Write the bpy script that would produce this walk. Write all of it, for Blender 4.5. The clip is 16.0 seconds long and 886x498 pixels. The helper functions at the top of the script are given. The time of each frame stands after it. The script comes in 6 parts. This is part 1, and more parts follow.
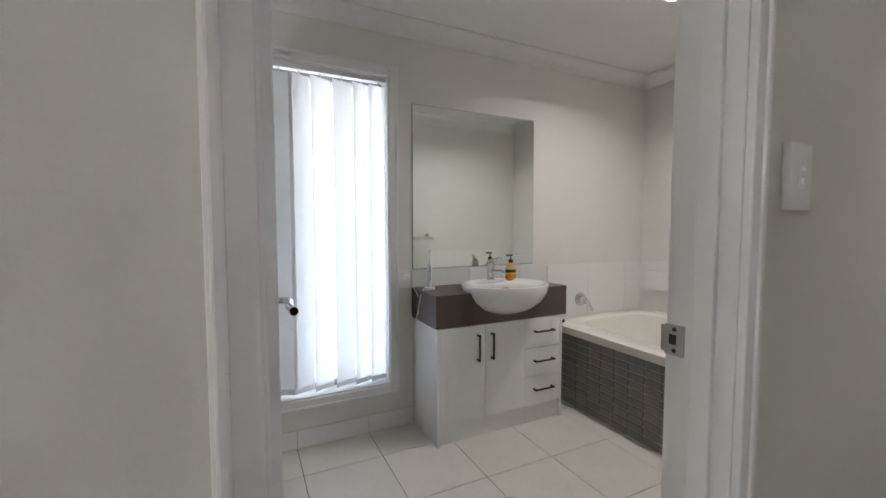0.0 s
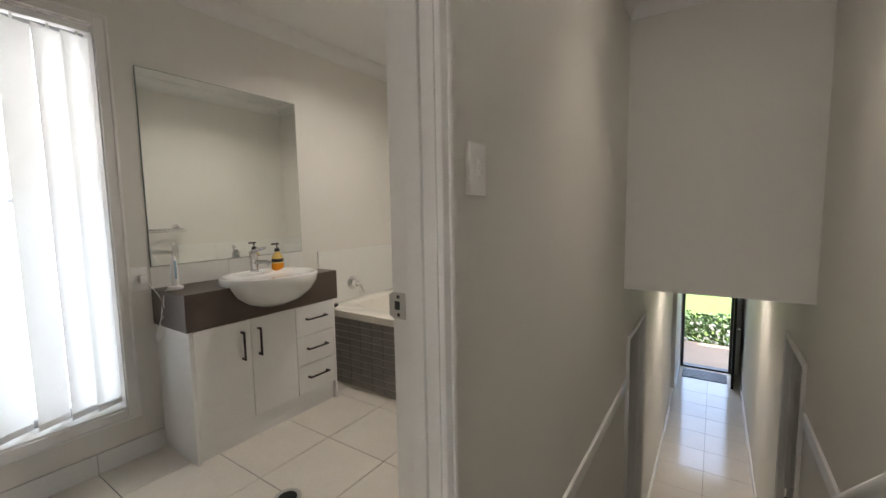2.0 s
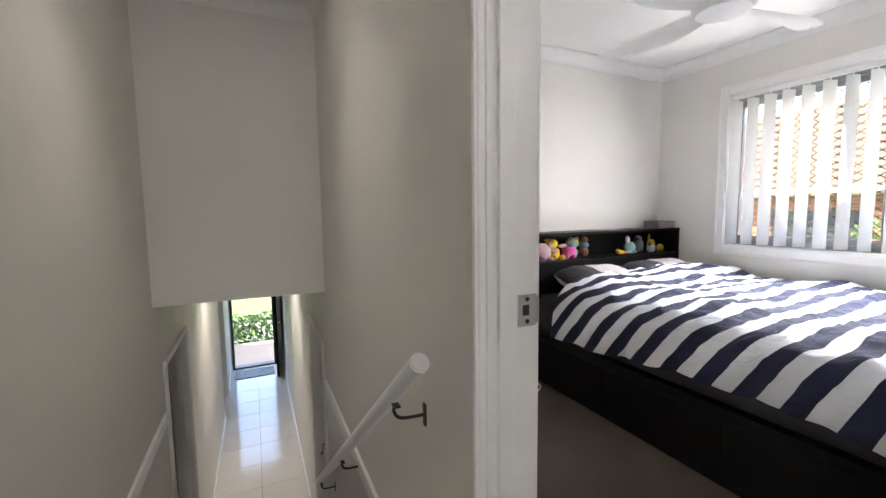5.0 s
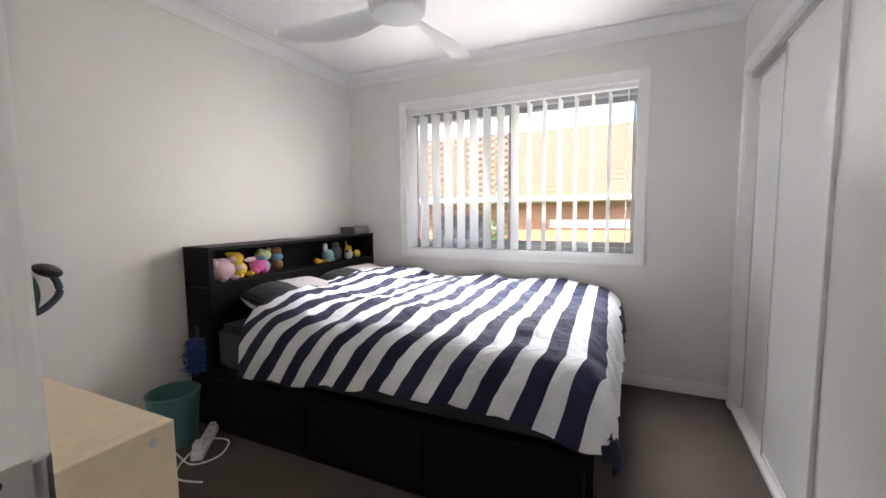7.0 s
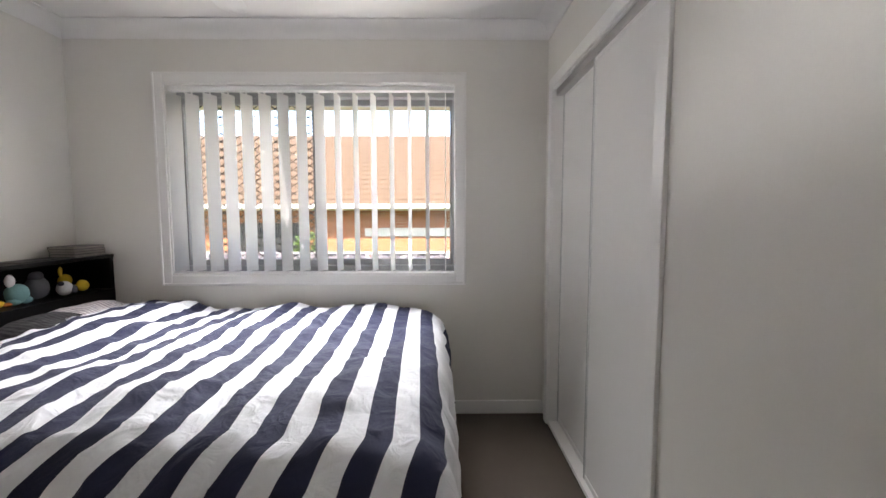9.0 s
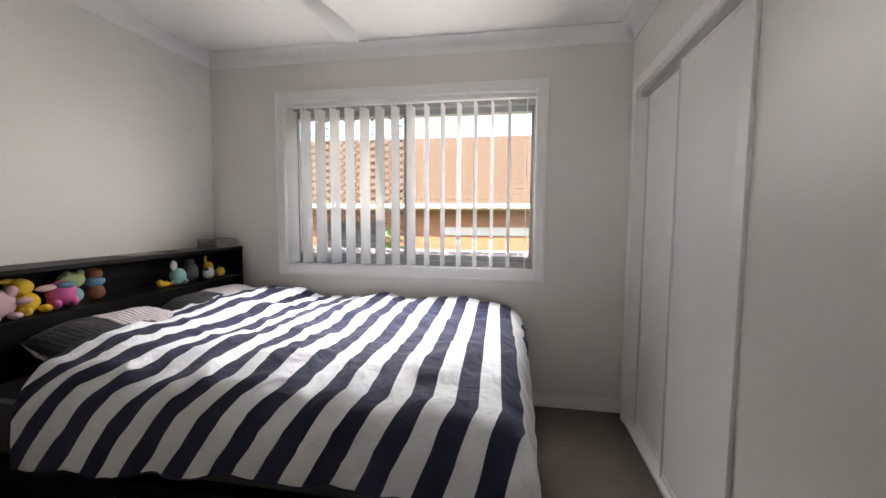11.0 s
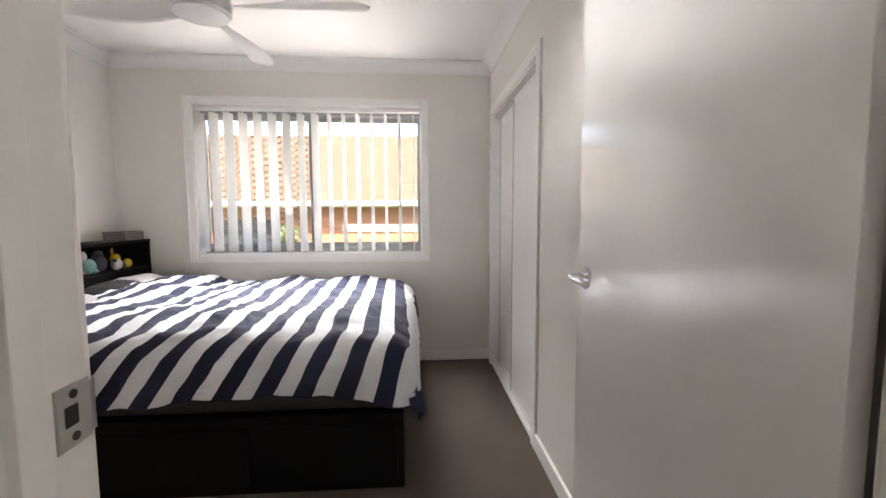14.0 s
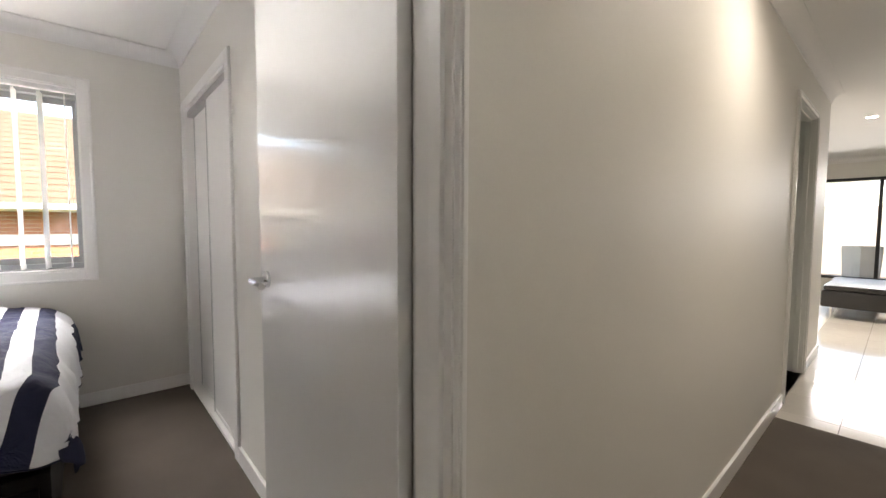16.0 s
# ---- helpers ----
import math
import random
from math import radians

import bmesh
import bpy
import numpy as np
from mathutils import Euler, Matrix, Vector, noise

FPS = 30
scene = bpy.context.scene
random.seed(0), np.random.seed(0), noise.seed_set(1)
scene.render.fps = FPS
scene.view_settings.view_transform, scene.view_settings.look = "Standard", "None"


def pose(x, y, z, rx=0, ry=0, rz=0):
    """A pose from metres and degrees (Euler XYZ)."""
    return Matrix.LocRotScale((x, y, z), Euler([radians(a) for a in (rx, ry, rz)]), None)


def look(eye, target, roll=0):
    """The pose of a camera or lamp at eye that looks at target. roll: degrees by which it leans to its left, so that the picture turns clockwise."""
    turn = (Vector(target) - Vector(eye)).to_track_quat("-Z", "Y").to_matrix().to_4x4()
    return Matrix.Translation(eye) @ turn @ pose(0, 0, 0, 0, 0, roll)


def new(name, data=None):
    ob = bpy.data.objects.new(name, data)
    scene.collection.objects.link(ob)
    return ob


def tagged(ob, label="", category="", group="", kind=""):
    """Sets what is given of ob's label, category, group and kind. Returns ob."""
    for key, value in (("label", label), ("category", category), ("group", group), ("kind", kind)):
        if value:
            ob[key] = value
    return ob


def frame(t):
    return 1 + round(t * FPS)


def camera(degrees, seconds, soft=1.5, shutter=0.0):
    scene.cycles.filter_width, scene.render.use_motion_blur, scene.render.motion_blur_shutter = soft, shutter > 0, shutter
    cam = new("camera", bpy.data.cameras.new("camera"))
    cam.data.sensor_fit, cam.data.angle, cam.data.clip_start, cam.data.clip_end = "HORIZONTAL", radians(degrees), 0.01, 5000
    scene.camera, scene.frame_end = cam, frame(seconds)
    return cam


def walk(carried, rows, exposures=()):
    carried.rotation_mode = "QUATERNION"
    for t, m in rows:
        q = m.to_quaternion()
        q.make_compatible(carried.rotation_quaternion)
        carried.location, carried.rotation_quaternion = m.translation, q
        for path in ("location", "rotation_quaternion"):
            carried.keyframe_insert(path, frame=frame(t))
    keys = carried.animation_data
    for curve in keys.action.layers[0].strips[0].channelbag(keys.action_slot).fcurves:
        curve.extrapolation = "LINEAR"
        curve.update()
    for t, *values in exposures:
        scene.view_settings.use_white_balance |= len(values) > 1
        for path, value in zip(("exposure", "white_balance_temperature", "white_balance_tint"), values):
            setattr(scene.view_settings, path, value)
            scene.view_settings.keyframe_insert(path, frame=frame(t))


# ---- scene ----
cam = camera(95.1, 16.0)
PATH = [
    (0, (0.152, -0.005, 1.221), (1.03, 1.788, 1.104), 0.0),
    (0.5, (0.141, -0.027, 1.217), (1.158, 1.69, 1.086), -0.2),
    (1, (0.16, -0.051, 1.216), (1.381, 1.526, 1.064), -0.6),
    (1.5, (0.179, -0.077, 1.214), (1.629, 1.29, 1.046), -0.9),
    (2, (0.2, -0.094, 1.212), (1.852, 1.018, 1.025), -1.0),
    (2.5, (0.222, -0.112, 1.209), (2.032, 0.713, 1.004), -0.9),
    (3, (0.239, -0.136, 1.204), (2.159, 0.379, 0.984), -0.7),
    (3.2, (0.248, -0.148, 1.201), (2.197, 0.241, 0.977), -0.6),
    (5.3, (0.323, -0.153, 1.201), (2.025, -1.187, 1.013), -0.2),
    (5.5, (0.328, -0.197, 1.19), (1.947, -1.355, 0.999), 0.3),
    (6, (0.368, -0.29, 1.189), (1.742, -1.732, 1.003), -0.1),
    (6.5, (0.437, -0.384, 1.199), (1.543, -2.039, 1.012), -0.2),
    (7, (0.54, -0.49, 1.213), (1.386, -2.293, 1.031), -0.6),
    (7.5, (0.608, -0.61, 1.238), (1.219, -2.506, 1.06), -0.8),
    (8, (0.624, -0.779, 1.249), (1.015, -2.734, 1.092), -0.8),
    (8.2, (0.62, -0.83, 1.239), (0.92, -2.802, 1.091), -0.7),
    (9.25, (0.634, -1.010, 1.256), (0.585, -3.003, 1.098), 0.0),
    (10.3, (0.648, -0.963, 1.255), (0.749, -2.953, 1.082), 0.3),
    (10.5, (0.648, -0.921, 1.254), (0.836, -2.905, 1.089), 0.3),
    (11, (0.65, -0.817, 1.255), (1.002, -2.78, 1.097), 0.3),
    (11.5, (0.623, -0.659, 1.254), (1.044, -2.608, 1.104), 0.4),
    (12, (0.581, -0.515, 1.24), (0.994, -2.467, 1.101), 0.5),
    (12.5, (0.54, -0.388, 1.224), (0.897, -2.35, 1.082), 0.3),
    (13, (0.527, -0.299, 1.211), (0.761, -2.279, 1.058), 0.2),
    (13.5, (0.557, -0.251, 1.206), (0.625, -2.243, 1.044), -0.1),
    (14, (0.585, -0.205, 1.204), (0.447, -2.194, 1.039), -0.2),
    (14.5, (0.589, -0.143, 1.2), (0.215, -2.102, 1.041), -0.1),
    (15, (0.577, -0.077, 1.193), (-0.088, -1.958, 1.052), 0.2),
    (15.5, (0.559, -0.03, 1.193), (-0.441, -1.758, 1.069), 0.4),
    (16, (0.516, -0.008, 1.203), (-0.803, -1.507, 1.083), 0.2),
]
EXPOSURE = [(0.0, 4.05, 6350, 15), (1.0, 4.0, 6500, 15), (1.5, 3.95, 6800, 15), (2.25, 4.0, 7200, 15), (3.0, 4.4, 6550, 15), (5.5, 4.2, 6700, 14), (7.0, 3.95, 6800, 14), (8.0, 3.75, 6850, 15), (10.5, 3.3, 7100, 15), (11.5, 3.55, 7100, 15), (13.0, 3.9, 7150, 15), (16.0, 3.95, 7250, 15)]
walk(cam, [(t, look(eye, target, roll)) for t, eye, target, roll in PATH], EXPOSURE)

# ---- light ----
SUN_EL, SUN_AZ = 46.0, 22.0
world = bpy.data.worlds.new("world")
scene.world = world
world.use_nodes = True
wn = world.node_tree.nodes
sky = wn.new("ShaderNodeTexSky")
sky.sky_type, sky.sun_disc = "NISHITA", False
sky.sun_elevation, sky.sun_rotation = radians(SUN_EL), radians(SUN_AZ)
world.node_tree.links.new(sky.outputs[0], wn["Background"].inputs[0])
wn["Background"].inputs[1].default_value = 0.09
sun = new("sun", bpy.data.lights.new("sun", "SUN"))
sun.data.energy, sun.data.angle, sun.data.color = 2.0, radians(0.5), (1.0, 0.95, 0.87)
sun_from = Vector((math.sin(radians(SUN_AZ)) * math.cos(radians(SUN_EL)), math.cos(radians(SUN_AZ)) * math.cos(radians(SUN_EL)), math.sin(radians(SUN_EL))))
sun.matrix_world = look(tuple(sun_from * 30), (0, 0, 0))


def lamp(name, x, y, z, size, watts, color):
    ob = new(name, bpy.data.lights.new(name, "AREA"))
    ob.data.shape, ob.data.size, ob.data.energy, ob.data.color = "DISK", size, watts, color
    ob.data.spread = radians(125)
    ob.matrix_world = look((x, y, z), (x, y, z - 1))
    return ob


WARM = (1.0, 0.955, 0.88)
lamp("bathroom_lamp", 2.16, 1.40, 2.385, 0.09, 0.54, (1.0, 0.99, 0.95)).data.spread = radians(145)
lamp("stair_lamp", 1.90, -0.08, 2.385, 0.09, 0.10, WARM).data.spread = radians(84)
lamp("hall_lamp", -1.6, -0.08, 2.385, 0.09, 0.52, WARM).data.spread = radians(150)
# added lamp above the lower hall, unseen behind the bulkhead
lamp("lower_hall_fill", 5.2, -0.08, 0.695, 0.09, 0.42, WARM)
lamp("living_lamp", -6.0, -0.3, 2.385, 0.09, 1.8, WARM)



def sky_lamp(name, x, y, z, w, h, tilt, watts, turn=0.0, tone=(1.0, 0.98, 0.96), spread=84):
    """An added area lamp in place of daylight at a window: tilt is how far it leans up or down from level, looking into
    the room.
    """
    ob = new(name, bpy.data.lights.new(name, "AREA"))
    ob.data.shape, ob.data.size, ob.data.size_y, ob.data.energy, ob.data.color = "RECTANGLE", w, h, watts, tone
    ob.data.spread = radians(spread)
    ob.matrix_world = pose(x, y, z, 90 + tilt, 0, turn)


# added lamps inside the bedroom window, leaning away from the camera
sky_lamp("window_fill_down", 1.407, -3.40, 1.48, 1.5, 0.30, -51, 1.80, 0.0, (0.88, 0.94, 1.0))
sky_lamp("window_fill_up", 1.407, -3.40, 1.48, 1.5, 0.30, 54, 0.13)
sky_lamp("window_fill_east", 1.407, -3.36, 1.48, 0.7, 0.5, -8, 0.24, -46)
# aimed through the open door to brighten the hall's north wall
sky_lamp("window_fill_through", 1.30, -3.40, 1.02, 1.4, 0.14, 18, 0.62, 17, (0.90, 0.95, 1.0), 23)
# added outside the glass, under the eave and below the sill, to brighten the slats
sky_lamp("window_fill_outside", 1.407, -3.96, 2.14, 2.3, 0.16, -62, 0.70)
sky_lamp("window_fill_ground", 1.407, -3.92, 0.80, 2.3, 0.30, 72, 0.90)

# added strip lamp in place of daylight at the head of the living room window
sky_lamp("living_fill", -9.60, -0.3, 1.93, 3.5, 0.20, -12, 2.6, -90, (0.92, 0.96, 1.0))

# added lamps outside the frosted bathroom window in place of daylight, bluer towards the bottom
for nm, zc, hh, watts, tone in (("bathroom_fill_high", 1.68, 0.75, 0.36, (0.93, 0.97, 1.0)), ("bathroom_fill_low", 0.78, 1.0, 0.58, (0.76, 0.88, 1.0))):
    day = new(nm, bpy.data.lights.new(nm, "AREA"))
    day.data.shape, day.data.size, day.data.size_y, day.data.energy, day.data.color = "RECTANGLE", 0.60, hh, watts, tone
    day.matrix_world = pose(0.595, 2.53, zc, -90, 0, 0)

# ---- materials ----
def material(name, color, rough=0.5, metal=0.0, vary=0.06, grain=0.0, scale=40.0, big=2.0, coat=0.0, per_piece=0.0, rough_vary=0.06, coat_rough=0.03):
    m = bpy.data.materials.new(name)
    m.use_nodes = True
    n, l = m.node_tree.nodes, m.node_tree.links
    b = n["Principled BSDF"]
    b.inputs["Metallic"].default_value = metal
    b.inputs["Coat Weight"].default_value = coat
    b.inputs["Coat Roughness"].default_value = coat_rough
    tc = n.new("ShaderNodeTexCoord")
    n1 = n.new("ShaderNodeTexNoise"); n1.inputs["Scale"].default_value = big; n1.inputs["Detail"].default_value = 5
    n2 = n.new("ShaderNodeTexNoise"); n2.inputs["Scale"].default_value = scale; n2.inputs["Detail"].default_value = 3
    for q in (n1, n2):
        l.new(tc.outputs["Object"], q.inputs["Vector"])
    add = n.new("ShaderNodeMath"); add.operation = "ADD"
    l.new(n1.outputs[0], add.inputs[0]); l.new(n2.outputs[0], add.inputs[1])
    mr = n.new("ShaderNodeMapRange")
    mr.inputs["From Min"].default_value, mr.inputs["From Max"].default_value = 0.6, 1.4
    mr.inputs["To Min"].default_value, mr.inputs["To Max"].default_value = 1 - vary, 1 + vary
    l.new(add.outputs[0], mr.inputs["Value"])
    factor = mr.outputs[0]
    if per_piece:
        info = n.new("ShaderNodeObjectInfo")
        pr = n.new("ShaderNodeMapRange")
        pr.inputs["To Min"].default_value, pr.inputs["To Max"].default_value = 1 - per_piece, 1 + per_piece
        l.new(info.outputs["Random"], pr.inputs["Value"])
        mul = n.new("ShaderNodeMath"); mul.operation = "MULTIPLY"
        l.new(factor, mul.inputs[0]); l.new(pr.outputs[0], mul.inputs[1])
        factor = mul.outputs[0]
    vm = n.new("ShaderNodeVectorMath"); vm.operation = "SCALE"
    vm.inputs[0].default_value = color
    l.new(factor, vm.inputs["Scale"])
    l.new(vm.outputs[0], b.inputs["Base Color"])
    rr = n.new("ShaderNodeMapRange")
    rr.inputs["To Min"].default_value, rr.inputs["To Max"].default_value = max(0.02, rough - rough_vary), min(1.0, rough + rough_vary)
    l.new(n1.outputs[0], rr.inputs["Value"])
    l.new(rr.outputs[0], b.inputs["Roughness"])
    if grain:
        bp = n.new("ShaderNodeBump")
        bp.inputs["Strength"].default_value, bp.inputs["Distance"].default_value = 0.5, grain
        l.new(n2.outputs[0], bp.inputs["Height"])
        l.new(bp.outputs[0], b.inputs["Normal"])
    return m


def glow(name, color, strength):
    m = bpy.data.materials.new(name)
    m.use_nodes = True
    b = m.node_tree.nodes["Principled BSDF"]
    b.inputs["Base Color"].default_value = (*color, 1)
    b.inputs["Emission Color"].default_value = (*color, 1)
    b.inputs["Emission Strength"].default_value = strength
    return m


def clear(name, rough=0.0, color=(1, 1, 1)):
    m = bpy.data.materials.new(name)
    m.use_nodes = True
    b = m.node_tree.nodes["Principled BSDF"]
    b.inputs["Base Color"].default_value = (*color, 1)
    b.inputs["Transmission Weight"].default_value = 1.0
    b.inputs["Roughness"].default_value = rough
    b.inputs["IOR"].default_value = 1.45
    return m


M_WALL = material("wall_paint", (0.735, 0.715, 0.67), 0.58, vary=0.02, grain=0.0006, scale=160, big=1.3)
M_CEIL = material("ceiling_paint", (0.80, 0.79, 0.775), 0.85, vary=0.015, grain=0.0004, scale=120)
M_TRIM = material("gloss_trim_paint", (0.83, 0.82, 0.80), 0.34, vary=0.012, scale=90, rough_vary=0.03)
M_DOOR = material("door_paint", (0.86, 0.85, 0.825), 0.3, vary=0.012, scale=30, rough_vary=0.02, coat=1.0, coat_rough=0.10)
M_DOOR.node_tree.nodes["Principled BSDF"].inputs["Coat IOR"].default_value = 1.9
M_CARPET = material("carpet", (0.105, 0.083, 0.066), 0.95, vary=0.28, grain=0.006, scale=420, big=3.0)
M_FLOORTILE = material("floor_tile", (0.74, 0.69, 0.62), 0.3, vary=0.05, grain=0.0003, scale=60, big=5, per_piece=0.03)
M_HALLTILE = material("polished_floor_tile", (0.66, 0.62, 0.56), 0.13, vary=0.04, big=5, per_piece=0.03, rough_vary=0.03)
M_GROUT = material("grout", (0.13, 0.12, 0.105), 0.9, vary=0.12, grain=0.0006, scale=200)
M_WHITETILE = material("white_tile", (0.80, 0.80, 0.77), 0.12, vary=0.02, rough_vary=0.04)
M_GREYTILE = material("grey_tile", (0.22, 0.205, 0.19), 0.35, vary=0.12, big=8, per_piece=0.12)
M_GREYGROUT = material("grey_grout", (0.55, 0.53, 0.50), 0.9)
M_CHROME = material("chrome", (0.75, 0.75, 0.76), 0.12, metal=1.0, vary=0.03, rough_vary=0.04)
M_STEEL = material("brushed_steel", (0.55, 0.54, 0.52), 0.32, metal=1.0, vary=0.05)
M_ALU = material("window_aluminium", (0.38, 0.39, 0.40), 0.4, metal=0.1, vary=0.05)
M_BLACKWOOD = material("black_laminate", (0.006, 0.0055, 0.006), 0.42, vary=0.25, grain=0.0004, scale=70)
M_BLACKWOOD.node_tree.nodes["Principled BSDF"].inputs["Specular IOR Level"].default_value = 0.12
M_WHITE = material("white_plastic", (0.87, 0.87, 0.86), 0.35, vary=0.02)
M_CERAMIC = material("white_ceramic", (0.84, 0.84, 0.82), 0.08, vary=0.015, coat=0.4, rough_vary=0.03)
M_BATH = material("bath_acrylic", (0.83, 0.80, 0.72), 0.15, vary=0.02)
M_LAMINATE = material("vanity_white", (0.87, 0.865, 0.845), 0.22, vary=0.02)
M_BENCH = material("bench_brown", (0.085, 0.062, 0.052), 0.4, vary=0.2, grain=0.0003, scale=120)
M_DARKHANDLE = material("dark_handle", (0.05, 0.048, 0.046), 0.35, metal=0.7)
M_BLACK = material("black_plastic", (0.015, 0.015, 0.016), 0.4, vary=0.1)
M_GLASS = clear("window_glass")
M_MIRROR = material("mirror_silver", (0.88, 0.91, 0.89), 0.02, metal=1.0, vary=0.0, rough_vary=0.0)
M_MIRROREDGE = material("mirror_edge", (0.25, 0.32, 0.30), 0.2)
M_GLOW = glow("lamp_glow", (1.0, 0.95, 0.88), 5.0)


# ---- mesh helpers ----
def box(bm, x0, x1, y0, y1, z0, z1, bevel=0.0):
    x0, x1, y0, y1, z0, z1 = min(x0, x1), max(x0, x1), min(y0, y1), max(y0, y1), min(z0, z1), max(z0, z1)
    v = [bm.verts.new(p) for p in ((x0, y0, z0), (x1, y0, z0), (x1, y1, z0), (x0, y1, z0), (x0, y0, z1), (x1, y0, z1), (x1, y1, z1), (x0, y1, z1))]
    f = [bm.faces.new([v[i] for i in q]) for q in ((3, 2, 1, 0), (4, 5, 6, 7), (0, 1, 5, 4), (1, 2, 6, 5), (2, 3, 7, 6), (3, 0, 4, 7))]
    if bevel:
        es = {e for q in f for e in q.edges}
        bmesh.ops.bevel(bm, geom=list(es), offset=bevel, segments=2, affect="EDGES", profile=0.6)
    return bm


def bbox(x0, x1, y0, y1, z0, z1, bevel=0.0):
    return box(bmesh.new(), x0, x1, y0, y1, z0, z1, bevel)


def tube(bm, p0, p1, r0, r1=None, n=20, caps=True):
    r1 = r0 if r1 is None else r1
    p0, p1 = Vector(p0), Vector(p1)
    m = Matrix.Translation((p0 + p1) / 2) @ (p1 - p0).to_track_quat("Z", "Y").to_matrix().to_4x4()
    bmesh.ops.create_cone(bm, cap_ends=caps, cap_tris=False, segments=n, radius1=r0, radius2=r1, depth=(p1 - p0).length, matrix=m)
    return bm


def pipe(bm, points, r, n=8, rs=None):
    """A swept round tube through points."""
    pts = [Vector(p) for p in points]
    rings = []
    for i, p in enumerate(pts):
        d = (pts[min(i + 1, len(pts) - 1)] - pts[max(i - 1, 0)]).normalized()
        q = d.to_track_quat("Z", "Y")
        rr = rs[i] if rs else r
        rings.append([bm.verts.new(p + q @ Vector((rr * math.cos(a), rr * math.sin(a), 0))) for a in (2 * math.pi * k / n for k in range(n))])
    for a, b in zip(rings, rings[1:]):
        for k in range(n):
            bm.faces.new((a[k], a[(k + 1) % n], b[(k + 1) % n], b[k]))
    bm.faces.new(rings[0][::-1])
    bm.faces.new(rings[-1])
    return bm


def smooth_line(points, steps=8):
    """Catmull-Rom through points."""
    p = [Vector(q) for q in points]
    p = [p[0]] + p + [p[-1]]
    out = []
    for i in range(1, len(p) - 2):
        for s in range(steps):
            t = s / steps
            a, b, c, d = p[i - 1], p[i], p[i + 1], p[i + 2]
            out.append(0.5 * ((2 * b) + (c - a) * t + (2 * a - 5 * b + 4 * c - d) * t * t + (3 * b - a - 3 * c + d) * t ** 3))
    return out + [p[-2]]


def lathe(bm, profile, cx=0, cy=0, n=32, sx=1.0, sy=1.0, caps=True):
    """Turns (r, z) points round the z axis."""
    rings = []
    for r, z in profile:
        rings.append([bm.verts.new((cx + sx * r * math.cos(2 * math.pi * k / n), cy + sy * r * math.sin(2 * math.pi * k / n), z)) for k in range(n)])
    for a, b in zip(rings, rings[1:]):
        for k in range(n):
            bm.faces.new((a[k], a[(k + 1) % n], b[(k + 1) % n], b[k]))
    if caps:
        bm.faces.new(rings[0][::-1])
        bm.faces.new(rings[-1])
    return bm


def ball(bm, x, y, z, rx, ry=None, rz=None, seg=16, m=None):
    ry = rx if ry is None else ry
    rz = rx if rz is None else rz
    mm = Matrix.Translation((x, y, z)) @ (m or Matrix()) @ Matrix.Diagonal((rx, ry, rz, 1))
    bmesh.ops.create_uvsphere(bm, u_segments=seg, v_segments=max(6, seg * 2 // 3), radius=1, matrix=mm)
    return bm


def mesh(name, bm, mat, smooth=False):
    me = bpy.data.meshes.new(name)
    bm.normal_update()
    bm.to_mesh(me)
    bm.free()
    for q in (mat if isinstance(mat, (list, tuple)) else [mat]):
        me.materials.append(q)
    if smooth:
        me.shade_smooth()
        me.set_sharp_from_angle(angle=radians(38))
    return me


def part(name, bm, mat, parent, label="", smooth=False):
    ob = new(name, mesh(name, bm, mat, smooth))
    ob.parent = parent
    if label:
        ob["label"] = label
    return ob


def solid(name, bm, mat, label, category, kind="", smooth=False, group=""):
    return tagged(new(name, mesh(name, bm, mat, smooth)), label, category, group, kind)


def thing(name, x, y, z, label, category, group=""):
    """An empty at the base of a thing; its parts are built in world places round it."""
    ob = new(name)
    ob.empty_display_size = 0.05
    ob.location = (x, y, z)
    return tagged(ob, label, category, group)


def put(name, bm, mat, parent, label="", smooth=False):
    """A part built at world places under a thing or under a part of it."""
    base = parent.location if parent.parent is None else parent.location + parent.parent.location
    bmesh.ops.translate(bm, verts=bm.verts[:], vec=-Vector(base))
    return part(name, bm, mat, parent, label, smooth)


def wall(name, along, a0, a1, c0, c1, z0, z1, holes=(), label="warm white painted plaster wall", mat=None):
    """A wall along x or y with openings (a0, a1, z0, z1) through it."""
    bm = bmesh.new()
    cuts = sorted({a0, a1, *[h for q in holes for h in q[:2]]})
    for p, q in zip(cuts, cuts[1:]):
        zz = [(z0, z1)]
        for h0, h1, hz0, hz1 in holes:
            if h0 <= p and q <= h1:
                zz = [(s, e) for s, e in ((z0, hz0), (hz1, z1)) if e - s > 1e-4]
        for s, e in zz:
            if along == "x":
                box(bm, p, q, c0, c1, s, e)
            else:
                box(bm, c0, c1, p, q, s, e)
    bmesh.ops.remove_doubles(bm, verts=bm.verts[:], dist=1e-5)
    return solid(name, bm, mat or M_WALL, label, "wall", "structure")


# ---- structure ----
H = 2.40           # ceiling
LOW = -1.75        # floor of the lower hall
HN, HS = 0.37, -0.505         # faces of the hall
BN, BS = 0.48, -0.604         # the same walls seen from bathroom and bedroom
BATH_N, BATH_E, BATH_W = 2.287, 3.10, -0.60
BED_S, BED_E, BED_W = -3.512, 2.871, -0.03
TOP = 0.0
wall("wall_hall_north", "x", -4.70, 8.95, HN, BN, LOW - 0.1, H, [(0.146, 0.887, 0.0, 2.06), (3.10, 3.87, LOW, 0.33), (6.75, 7.6, LOW, 0.31)])
SS = -0.535        # face of the stair wall, set back a little behind the door trim
